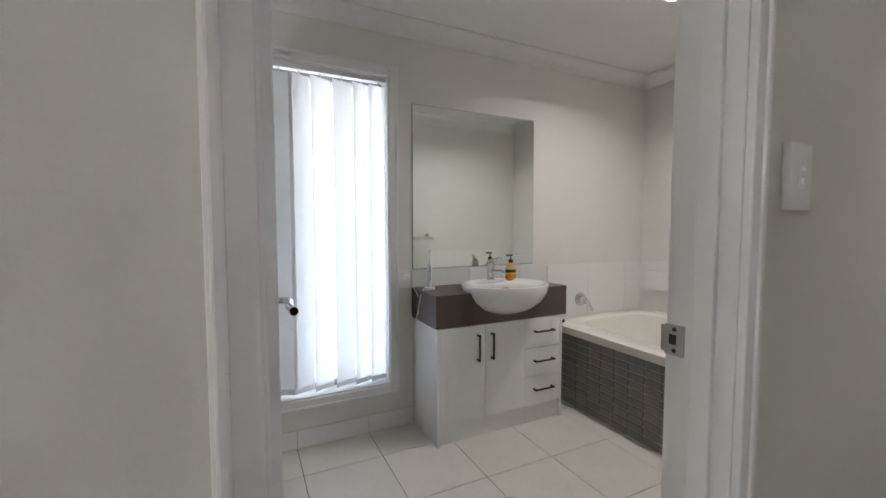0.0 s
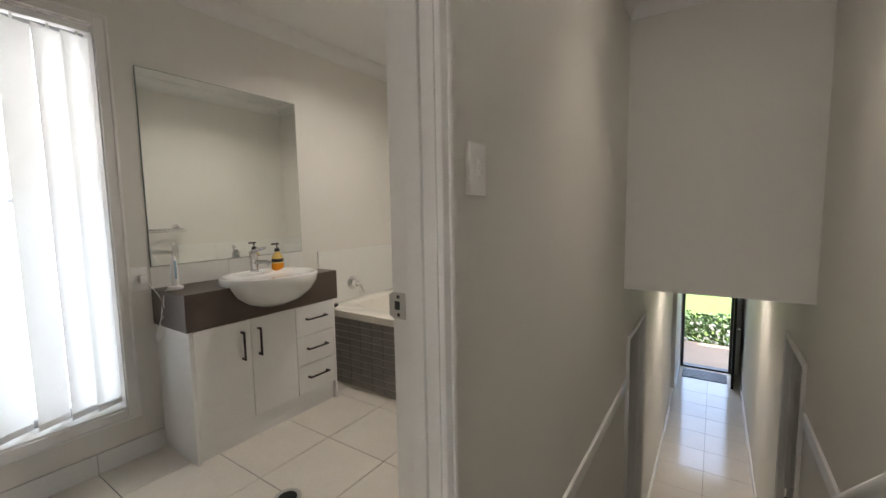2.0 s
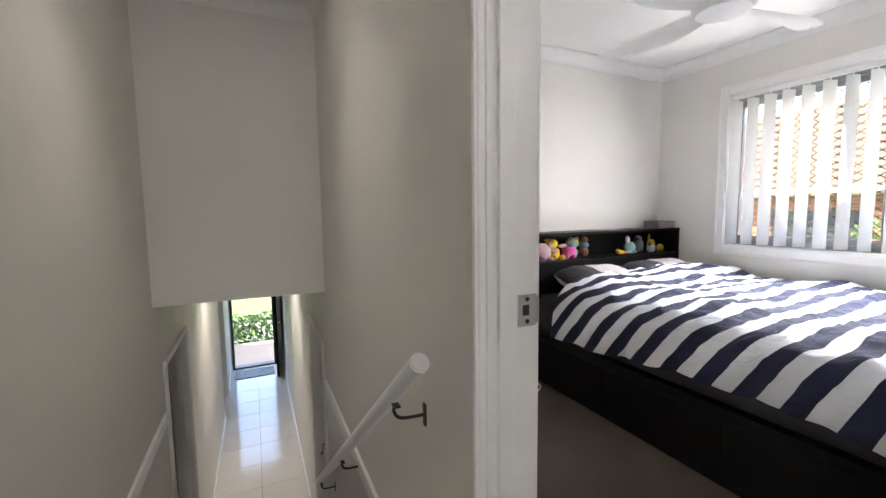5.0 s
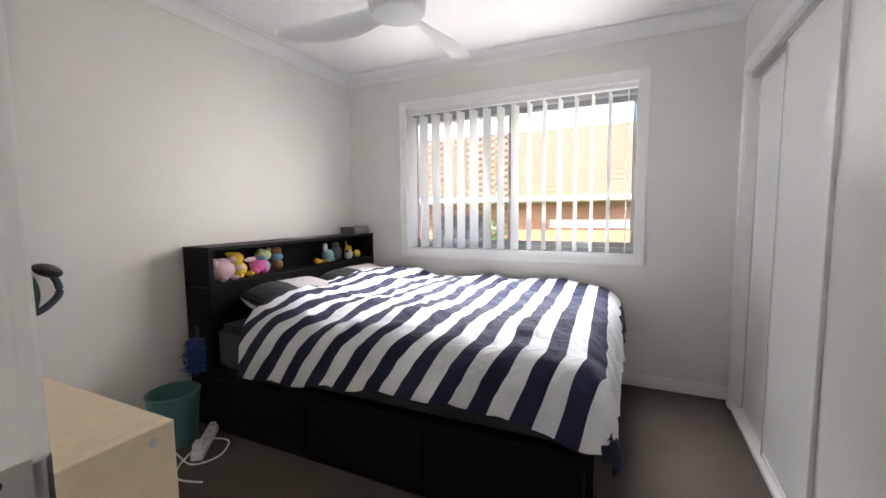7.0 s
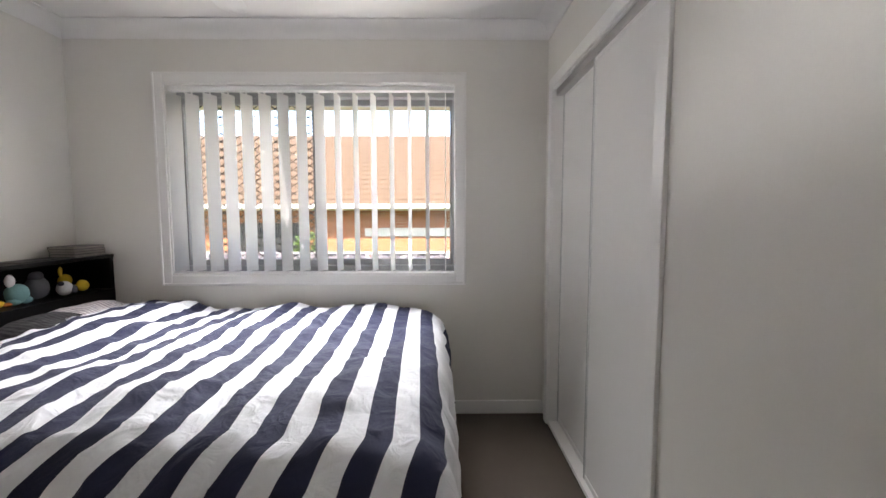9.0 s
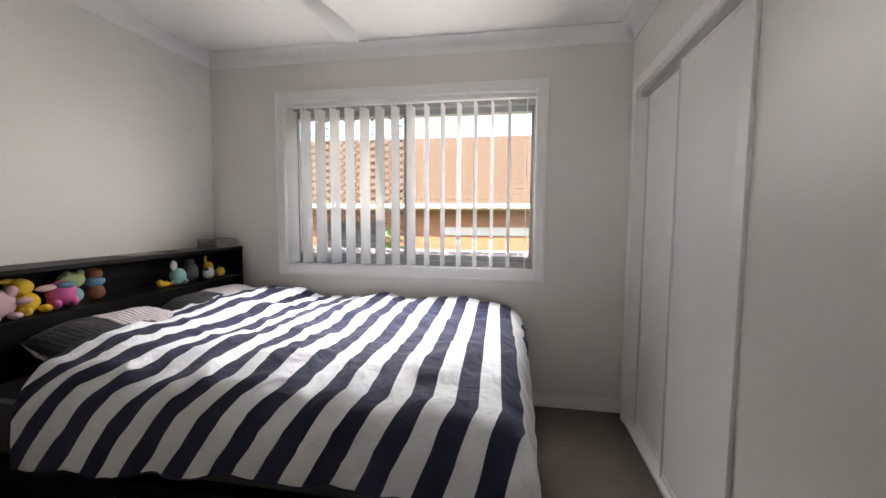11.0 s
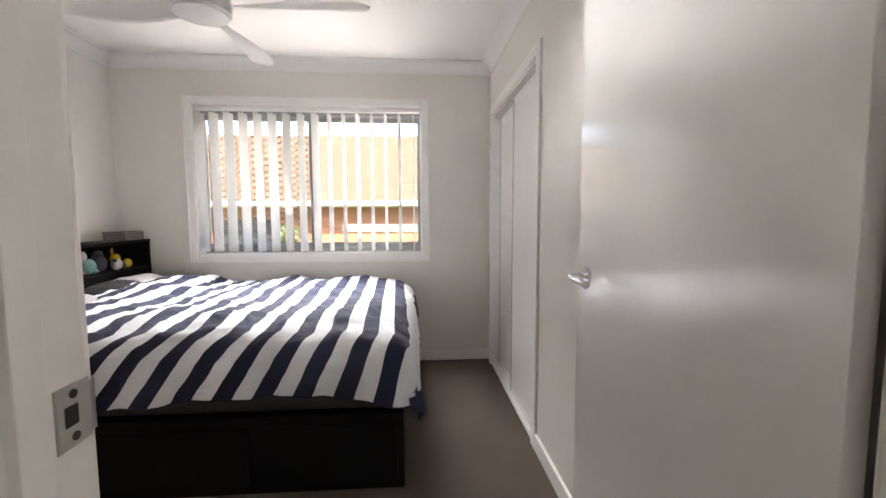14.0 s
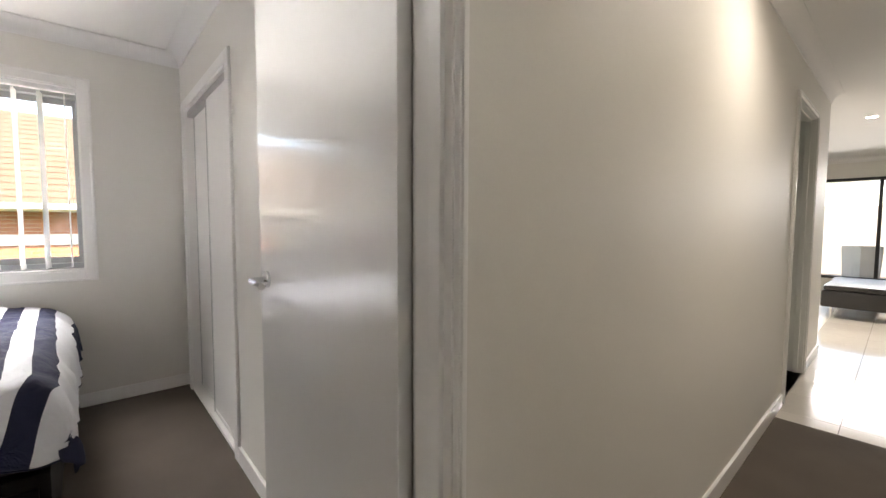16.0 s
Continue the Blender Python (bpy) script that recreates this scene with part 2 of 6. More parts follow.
wall("wall_hall_south", "x", -4.66, 0.925, BS, HS, LOW - 0.1, H, [(0.04, 0.915, 0.0, 2.06), (-3.85, -3.00, 0.0, 2.06)])
wall("wall_stair_south", "x", 0.925, 8.95, BS - 0.02, SS, LOW - 0.1, H, [(3.07, 3.74, LOW, 0.33)])
WIN_B = (0.27, 0.92, 0.265, 2.08)     # bathroom window
WIN_S = (0.528, 2.286, 0.897, 2.06)  # bedroom window
wall("wall_bathroom_north", "x", BATH_W - 0.1, BATH_E + 0.1, BATH_N, BATH_N + 0.2, -0.2, H, [WIN_B])
wall("wall_bathroom_east", "y", BN, BATH_N, BATH_E, BATH_E + 0.1, -0.2, H)
wall("wall_bathroom_west", "y", BN, BATH_N, BATH_W - 0.1, BATH_W, -0.2, H)
wall("wall_bedroom_south", "x", -0.9, BED_E + 0.11, BED_S - 0.2, BED_S, -0.2, H, [WIN_S])
wall("wall_bedroom_east", "y", BED_S, BS, BED_E, BED_E + 0.11, -0.2, H)
CL0, CL1 = -3.36, -2.235               # wardrobe opening
wall("wall_bedroom_west", "y", BED_S, BS, BED_W - 0.10, BED_W, -0.2, H, [(CL0 - 0.02, CL1 + 0.02, 0.0, 2.00)])
wall("wall_wardrobe_back", "y", BED_S, BS, -0.90, -0.80, -0.2, H)
wall("wall_bulkhead", "x", 2.93, 3.05, SS, HN, 0.71, H)
# living room at the west end of the hall
wall("wall_living_south", "x", -9.8, -4.66, -2.6, -2.5, -0.2, H)
wall("wall_living_east", "y", -2.5, BS, -4.76, -4.66, -0.2, H)
wall("wall_living_north", "x", -9.8, -4.7, 2.2, 2.3, -0.2, H)
wall("wall_living_inner", "y", BN, 2.2, -4.80, -4.70, -0.2, H)
wall("wall_living_west", "y", -2.5, 2.2, -9.8, -9.65, -0.2, H, [(-2.2, 1.6, 0.25, 2.05)])
wall("wall_entry", "y", SS, HN, 8.78, 8.95, LOW - 0.1, 0.75, [(-0.42, 0.35, LOW, 0.35)])


def slab(name, x0, x1, y0, y1, z0, z1, mat, label, category):
    return solid(name, bbox(x0, x1, y0, y1, z0, z1), mat, label, category, "structure")


slab("floor_hall", -2.70, 1.04, BS, BN, -0.25, 0.0, M_CARPET, "dark brown loop carpet of the upper hall", "floor")
slab("floor_bedroom", -0.80, BED_E, BED_S, BS, -0.25, 0.0, M_CARPET, "dark brown carpet in the bedroom", "floor")
slab("ceiling", -9.8, 3.20, -4.05, 2.5, H, H + 0.16, M_CEIL, "plain white plasterboard ceiling", "ceiling")
slab("ceiling_lower_hall", 3.05, 9.5, -2.2, 2.2, 0.71, 0.86, M_CEIL, "white ceiling of the lower hall", "ceiling")
slab("soffit_bulkhead", 2.93, 3.05, SS, HN, 0.704, 0.71, M_CEIL, "white soffit below the bulkhead", "soffit")


# ---- trim, frames, openings ----
def cornice(name, p, q, n, z=None):
    """A cove between wall and ceiling from p to q; n points into the room."""
    z = H if z is None else z
    prof = [(-0.002, -0.085), (0.006, -0.085)] + [(0.006 + 0.072 * (1 - math.cos(a)), -0.080 + 0.074 * math.sin(a)) for a in (math.pi / 2 * k / 7 for k in range(8))] + [(0.086, -0.006), (0.086, 0.002), (-0.002, 0.002)]
    bm = bmesh.new()
    rings = [[bm.verts.new((e[0] + n[0] * u, e[1] + n[1] * u, z + v)) for u, v in prof] for e in (p, q)]
    k = len(prof)
    for i in range(k):
        bm.faces.new((rings[0][i], rings[0][(i + 1) % k], rings[1][(i + 1) % k], rings[1][i]))
    bm.faces.new(rings[0]); bm.faces.new(rings[1])
    bmesh.ops.recalc_face_normals(bm, faces=bm.faces[:])
    return solid(name, bm, M_CEIL, "white plaster cove cornice along the ceiling", "cornice", "structure", smooth=True)


cornice("cornice_bedroom_south", (BED_W, BED_S), (BED_E, BED_S), (0, 1))
cornice("cornice_bedroom_east", (BED_E, BED_S), (BED_E, BS), (-1, 0))
cornice("cornice_bedroom_west", (BED_W, BED_S), (BED_W, BS), (1, 0))
cornice("cornice_bedroom_north", (BED_W, BS), (BED_E, BS), (0, -1))
cornice("cornice_bathroom_north", (BATH_W, BATH_N), (BATH_E, BATH_N), (0, -1))
cornice("cornice_bathroom_east", (BATH_E, BN), (BATH_E, BATH_N), (-1, 0))
cornice("cornice_bathroom_south", (BATH_W, BN), (BATH_E, BN), (0, 1))
cornice("cornice_hall_north", (-4.7, HN), (2.93, HN), (0, -1))
cornice("cornice_hall_south", (-4.66, HS), (0.925, HS), (0, 1))
cornice("cornice_stair_south", (0.925, SS), (2.93, SS), (0, 1))
cornice("cornice_bulkhead", (2.93, SS), (2.93, HN), (-1, 0))
cornice("cornice_living", (-9.65, -2.5), (-9.65, 2.2), (1, 0))


def skirting(name, along, a0, a1, face, out, z=0.0, h=0.085, t=0.014):
    lo, hi = sorted((face - 0.002 * out, face + t * out))
    bm = bbox(a0, a1, lo, hi, z, z + h, 0.004) if along == "x" else bbox(lo, hi, a0, a1, z, z + h, 0.004)
    return solid(name, bm, M_TRIM, "white painted skirting board along the wall", "skirting", "structure")


skirting("baseboard_bedroom_south", "x", BED_W, BED_E, BED_S, 1)
skirting("baseboard_bedroom_east", "y", BED_S + 0.015, BS, BED_E, -1)
skirting("baseboard_bedroom_west", "y", -2.165, BS - 0.02, BED_W, 1)
skirting("baseboard_bedroom_north", "x", 0.96, BED_E - 0.02, BS, -1)
skirting("baseboard_hall_south", "x", -2.93, -0.01, HS, 1)
skirting("baseboard_hall_south_end", "x", -4.66, -3.91, HS, 1)
skirting("baseboard_hall_south_stair", "x", 0.92, 3.0, SS, 1, z=0.03, h=0.07)
skirting("baseboard_hall_north", "x", -4.7, 0.08, HN, -1)
skirting("baseboard_hall_north_stair", "x", 0.94, 3.03, HN, -1, z=0.0, h=0.07)
skirting("baseboard_lower_north", "x", 3.93, 6.72, HN, -1, z=LOW)
skirting("baseboard_lower_south", "x", 3.80, 8.78, SS, 1, z=LOW)
skirting("baseboard_lower_north_end", "x", 7.62, 8.78, HN, -1, z=LOW)


def bars(bm, a0, a1, z0, z1, w, f0, f1, sill=False, bevel=0.004):
    """A mitre-less frame in the x-z plane round an opening, between depths f0 and f1."""
    box(bm, a0 - w, a0, f0, f1, z0 - (w if sill else 0), z1 + w, bevel)
    box(bm, a1, a1 + w, f0, f1, z0 - (w if sill else 0), z1 + w, bevel)
    box(bm, a0 + 0.0005, a1 - 0.0005, f0, f1, z1, z1 + w, bevel)
    if sill:
        box(bm, a0 + 0.0005, a1 - 0.0005, f0, f1, z0 - w, z0, bevel)
    return bm


def architrave(bm, a0, a1, z0, z1, face, out, w=0.062, sill=False, gap=0.005):
    bars(bm, a0 - gap, a1 + gap, z0 - (gap if sill else 0), z1 + gap, w, face - 0.002 * out, face + 0.014 * out, sill)
    bars(bm, a0 - gap - w + 0.016, a1 + gap + w - 0.016, z0 - (gap + w - 0.016 if sill else 0), z1 + gap + w - 0.016, 0.012, face, face + 0.019 * out, sill, 0.003)
    return bm


def door_frame(name, a0, a1, c0, c1, z0, z1, stop_at, sides=(0, 1), strike=None):
    """Jamb linings, stops and architraves of a doorway in a wall that runs along x."""
    ob = thing(name, (a0 + a1) / 2, (c0 + c1) / 2, z0, "white gloss painted timber door frame", "door frame")
    ob["kind"] = "structure"
    for nm, x0, x1 in (("jamb", a0 - 0.022, a0), ("jamb", a1, a1 + 0.022)):
        put(nm, bbox(x0, x1, c0 - 0.001, c1 + 0.001, z0, z1, 0.002), M_TRIM, ob)
    put("head", bbox(a0, a1, c0 - 0.001, c1 + 0.001, z1, z1 + 0.022, 0.002), M_TRIM, ob)
    s0, s1 = stop_at
    bm = bbox(a0 - 0.001, a0 + 0.011, s0, s1, z0, z1, 0.002)
    box(bm, a1 - 0.011, a1 + 0.001, s0, s1, z0, z1, 0.002)
    box(bm, a0 + 0.011, a1 - 0.011, s0, s1, z1 - 0.011, z1 + 0.001, 0.002)
    put("door_stop", bm, M_TRIM, ob)
    for k in sides:
        face, out = ((c0, -1), (c1, 1))[k]
        put("architrave", architrave(bmesh.new(), a0, a1, z0, z1, face, out, 0.040 if k == 0 or a1 != 0.900 else 0.020), M_TRIM, ob)
    if strike:
        sx, sy, dirn, lip, sz = strike     # jamb face, centre, direction out of the jamb, side of the lip
        plate = put("strike_plate", bbox(sx - 0.0018, sx + 0.001, sy - 0.019, sy + 0.019, sz - 0.029, sz + 0.029), M_STEEL, ob, "brushed steel strike plate")
        bm = bmesh.new()
        pts = smooth_line([(sx - 0.001, sy + lip * 0.018, 0), (sx - 0.001, sy + lip * 0.026, 0), (sx + 0.006, sy + lip * 0.032, 0)], 4)
        for a, b in zip(pts, pts[1:]):
            v = [bm.verts.new((p[0], p[1], zz)) for p, zz in ((a, sz - 0.025), (b, sz - 0.025), (b, sz + 0.025), (a, sz + 0.025))]
            bm.faces.new(v)
        bmesh.ops.solidify(bm, geom=bm.faces[:], thickness=0.0015)
        part_lip = put("lip", bm, M_STEEL, plate)
        # black block on the plate stands in for shade inside the latch hole
        put("latch_hole_shade", bbox(sx - 0.0024, sx - 0.0010, sy - 0.004, sy + 0.010, sz - 0.009, sz + 0.010), M_BLACK, plate)
        for zz in (sz - 0.020, sz + 0.020):
            bm = bmesh.new()
            tube(bm, (sx - 0.0028, sy, zz), (sx - 0.001, sy, zz), 0.0042, n=12)
            put("screw", bm, M_DARKHANDLE, plate)
    return ob


door_frame("door_frame_bathroom", 0.168, 0.865, HN, BN, 0.0, 2.04, (HN + 0.03, HN + 0.065), (0, 1), (0.865, 0.472, -1, 1, 1.008))
door_frame("door_frame_bedroom", 0.06, 0.900, BS, HS, 0.0, 2.04, (HS - 0.048, HS - 0.018), (0, 1), (0.900, -0.586, -1, -1, 1.023))
door_frame("door_frame_far", -3.83, -3.02, BS, HS, 0.0, 2.04, (HS - 0.06, HS - 0.028), (1,))
door_frame("door_frame_lower_north", 3.12, 3.85, HN, BN, LOW, 0.31, (HN + 0.03, HN + 0.065), (0,))
door_frame("door_frame_lower_south", 3.09, 3.72, BS - 0.02, SS, LOW, 0.31, (SS - 0.05, SS - 0.022), (1,))


def lever(parent, x, y, z, out, toward):
    """A lever handle on a door face; out: +-1 in the leaf's own x, toward: +-1 along the leaf."""
    bm = bmesh.new()
    tube(bm, (x, y, z), (x + out * 0.009, y, z), 0.027, 0.026, 28)
    h = part("lever_handle", bm, M_CHROME, parent, "polished chrome lever handle", True)
    bm = bmesh.new()
    pts = smooth_line([(x + out * 0.006, y, z), (x + out * 0.040, y, z), (x + out * 0.053, y + toward * 0.012, z), (x + out * 0.050, y + toward * 0.06, z - 0.004), (x + out * 0.058, y + toward * 0.118, z - 0.006)], 6)
    pipe(bm, pts, 0.009, 12, [0.0085] * 14 + [0.010 + 0.002 * math.sin(k) * 0 for k in range(len(pts) - 14)])
    bmesh.ops.scale(bm, vec=(1, 1, 1.0), verts=bm.verts[:])
    part("lever", bm, M_CHROME, h, "", True)
    return h


def door_leaf(name, hinge, angle, width, height, z0, side, label, mat=None, thick=0.035):
    """A flush door: the leaf runs along its own y from the hinge; side: where its thickness lies in x."""
    ob = new(name)
    ob.matrix_world = pose(hinge[0], hinge[1], z0, 0, 0, angle)
    tagged(ob, label, "door", kind="structure")
    leaf = part("leaf", bbox(min(0, side * thick), max(0, side * thick), 0.022, width, 0.008, height, 0.002), mat or M_DOOR, ob)
    faces = (0.0, side * thick)
    for f in faces:
        out = 1 if f == max(faces) else -1
        lever(ob, f, width - 0.062, 1.03, out, -1)
    part("latch", bbox(side * thick * 0.5 - 0.011, side * thick * 0.5 + 0.011, width - 0.0005, width + 0.002, 1.0, 1.06), M_STEEL, ob)
    for zz in (0.2, 1.0, 1.82):
        bm = bmesh.new()
        tube(bm, (side * thick, 0.006, zz), (side * thick, 0.006, zz + 0.09), 0.006, n=12)
        part("hinge", bm, M_STEEL, ob)
    return ob


door_leaf("door_bedroom", (0.080, -0.610), 180 + 1.0, 0.777, 2.03, 0.0, 1, "white flush bedroom door standing open on the wardrobe side")
door_leaf("door_bathroom", (0.166, 0.483), -3.0, 0.67, 2.03, 0.0, -1, "white flush bathroom door standing open into the room")
door_leaf("door_lower_south", (3.10, -0.605), -95, 0.62, 2.03, LOW, -1, "white flush door standing open off the lower hall")
door_leaf("door_lower_north", (3.13, 0.47), -8, 0.71, 2.03, LOW, -1, "white flush door standing open off the lower hall")

# rooms behind the lower doorways, closed off
wall("wall_side_room_north", "x", 3.2, 8.95, 2.1, 2.2, LOW - 0.1, 0.71)
wall("wall_side_room_south", "x", 3.05, 8.95, -2.2, -2.1, LOW - 0.1, 0.71)
wall("wall_side_room_ends", "y", BN, 2.1, 8.85, 8.95, LOW - 0.1, 0.71)
wall("wall_side_room_end_south", "y", -2.1, BS, 8.85, 8.95, LOW - 0.1, 0.71)
wall("wall_under_bathroom", "y", BN, 2.1, 2.9, 3.05, LOW - 0.1, -0.2)
wall("wall_under_bedroom", "y", -2.1, BS, 2.9, 3.0, LOW - 0.1, -0.25)
wall("wall_far_room", "x", -4.66, -1.2, -2.6, -2.5, -0.2, H)
wall("wall_far_room_east", "y", -2.5, BS, -1.3, -1.2, -0.2, H)


# ---- wardrobe with sliding doors ----
M_STILE = material("satin_white_metal", (0.78, 0.78, 0.77), 0.2, vary=0.01, coat=0.6, rough_vary=0.02, coat_rough=0.08)


def sliding_wardrobe():
    ob = thing("wardrobe", BED_W, (CL0 + CL1) / 2, 0.0, "built-in wardrobe with two closed white sliding doors", "wardrobe")
    mid = -2.80
    for y0, y1, z0, z1 in ((CL0 - 0.022, CL0, 0, 1.98), (CL1, CL1 + 0.022, 0, 1.98), (CL0 - 0.022, CL1 + 0.022, 1.98, 2.002)):
        put("jamb", bbox(BED_W - 0.102, BED_W + 0.002, y0, y1, z0, z1, 0.002), M_TRIM, ob)
    for y0, y1, z0, z1 in ((CL0 - 0.067, CL0 - 0.005, 0, 2.047), (CL1 + 0.005, CL1 + 0.067, 0, 2.047), (CL0 - 0.0045, CL1 + 0.0045, 1.985, 2.047)):
        put("architrave", bbox(BED_W - 0.002, BED_W + 0.015, y0, y1, z0, z1, 0.004), M_TRIM, ob)
    put("top_track", bbox(BED_W - 0.085, BED_W - 0.012, CL0, CL1, 1.945, 1.98), M_STEEL, ob, "grey metal top track")
    put("floor_track", bbox(BED_W - 0.085, BED_W + 0.004, CL0, CL1, 0.0, 0.022, 0.003), M_TRIM, ob)
    for nm, y0, y1, x in (("sliding_door", CL0, mid + 0.02, BED_W - 0.078), ("sliding_door", mid - 0.02, CL1, BED_W - 0.045)):
        d = put(nm, bbox(x, x + 0.022, y0 + 0.002, y1 - 0.002, 0.024, 1.955, 0.001), M_TRIM, ob)
        for yy0, yy1 in ((y0 + 0.001, y0 + 0.020), (y1 - 0.020, y1 - 0.001)):
            put("stile", bbox(x - 0.004, x + 0.027, yy0, yy1, 0.023, 1.956, 0.004), M_STILE, d, "satin white metal edge stile", True)
        for zz0, zz1 in ((0.0235, 0.05), (1.93, 1.9555)):
            put("rail", bbox(x - 0.003, x + 0.026, y0 + 0.021, y1 - 0.021, zz0, zz1, 0.002), M_TRIM, d)


sliding_wardrobe()


# ---- windows ----
def fabric(name, color, through_share, rough=0.9):
    m = bpy.data.materials.new(name)
    m.use_nodes = True
    n, l = m.node_tree.nodes, m.node_tree.links
    n.remove(n["Principled BSDF"])
    d, t, mix = n.new("ShaderNodeBsdfDiffuse"), n.new("ShaderNodeBsdfTranslucent"), n.new("ShaderNodeMixShader")
    tc, w = n.new("ShaderNodeTexCoord"), n.new("ShaderNodeTexNoise")
    w.inputs["Scale"].default_value = 300
    mr = n.new("ShaderNodeMapRange"); mr.inputs["To Min"].default_value, mr.inputs["To Max"].default_value = 0.94, 1.04
    vm = n.new("ShaderNodeVectorMath"); vm.operation = "SCALE"; vm.inputs[0].default_value = color
    l.new(tc.outputs["Object"], w.inputs["Vector"]); l.new(w.outputs[0], mr.inputs["Value"]); l.new(mr.outputs[0], vm.inputs["Scale"])
    l.new(vm.outputs[0], d.inputs["Color"]); l.new(vm.outputs[0], t.inputs["Color"])
    mix.inputs[0].default_value = through_share
    l.new(d.outputs[0], mix.inputs[1]); l.new(t.outputs[0], mix.inputs[2])
    l.new(mix.outputs[0], n["Material Output"].inputs["Surface"])
    return m


M_SLAT = fabric("blind_fabric", (0.93, 0.93, 0.92), 0.72)


def slat_mesh(name, w, h, curve=0.004):
    """One blind slat, hanging down from its own origin, its face turned along its own x."""
    bm = bmesh.new()
    n = 6
    rows = []
    for z in (0.0, -h * 0.5, -h):
        rows.append([bm.verts.new((w * (k / n - 0.5), curve * (1 - (2 * k / n - 1) ** 2), z)) for k in range(n + 1)])
    for a, b in zip(rows, rows[1:]):
        for k in range(n):
            bm.faces.new((a[k], a[k + 1], b[k + 1], b[k]))
    bmesh.ops.solidify(bm, geom=bm.faces[:], thickness=0.0006)
    return mesh(name, bm, M_SLAT, True)


def vertical_blind(name, x0, x1, y, z0, z1, xs, angles, width, label, inward):
    ob = thing(name, (x0 + x1) / 2, y, z1, label, "blind")
    put("head_rail", bbox(x0, x1, y - 0.022, y + 0.022, z1 - 0.028, z1 - 0.001, 0.003), M_WHITE, ob, "white aluminium head rail")
    me = slat_mesh("slat", width, z1 - z0 - 0.055)
    tag = mesh("slat_hanger", bbox(-0.006, 0.006, -0.001, 0.001, 0.0, 0.018), M_WHITE)
    weight = mesh("slat_weight", bbox(-width / 2 + 0.003, width / 2 - 0.003, -0.0012, 0.0042, 0.004, 0.030), M_WHITE)
    for x, a in zip(xs, angles):
        s = new("slat", me)
        s.parent = ob
        s.matrix_basis = Matrix.Translation(Vector((x, y, z1 - 0.045)) - ob.location) @ pose(0, 0, 0, 0, 0, a)
        for nm, m2, dz in (("hanger", tag, 0.0), ("weight", weight, -(z1 - z0 - 0.055))):
            g = new(nm, m2)
            g.parent = s
            g.location = (0, 0, dz)
    bm = bmesh.new()
    for a, b in zip(xs, xs[1:]):
        pts = [(a + (b - a) * k / 6, y + inward * 0.004, z0 + 0.018 - 0.012 * math.sin(math.pi * k / 6)) for k in range(7)]
        pipe(bm, pts, 0.0011, 5)
    put("bottom_chain", bm, M_WHITE, ob)
    return ob


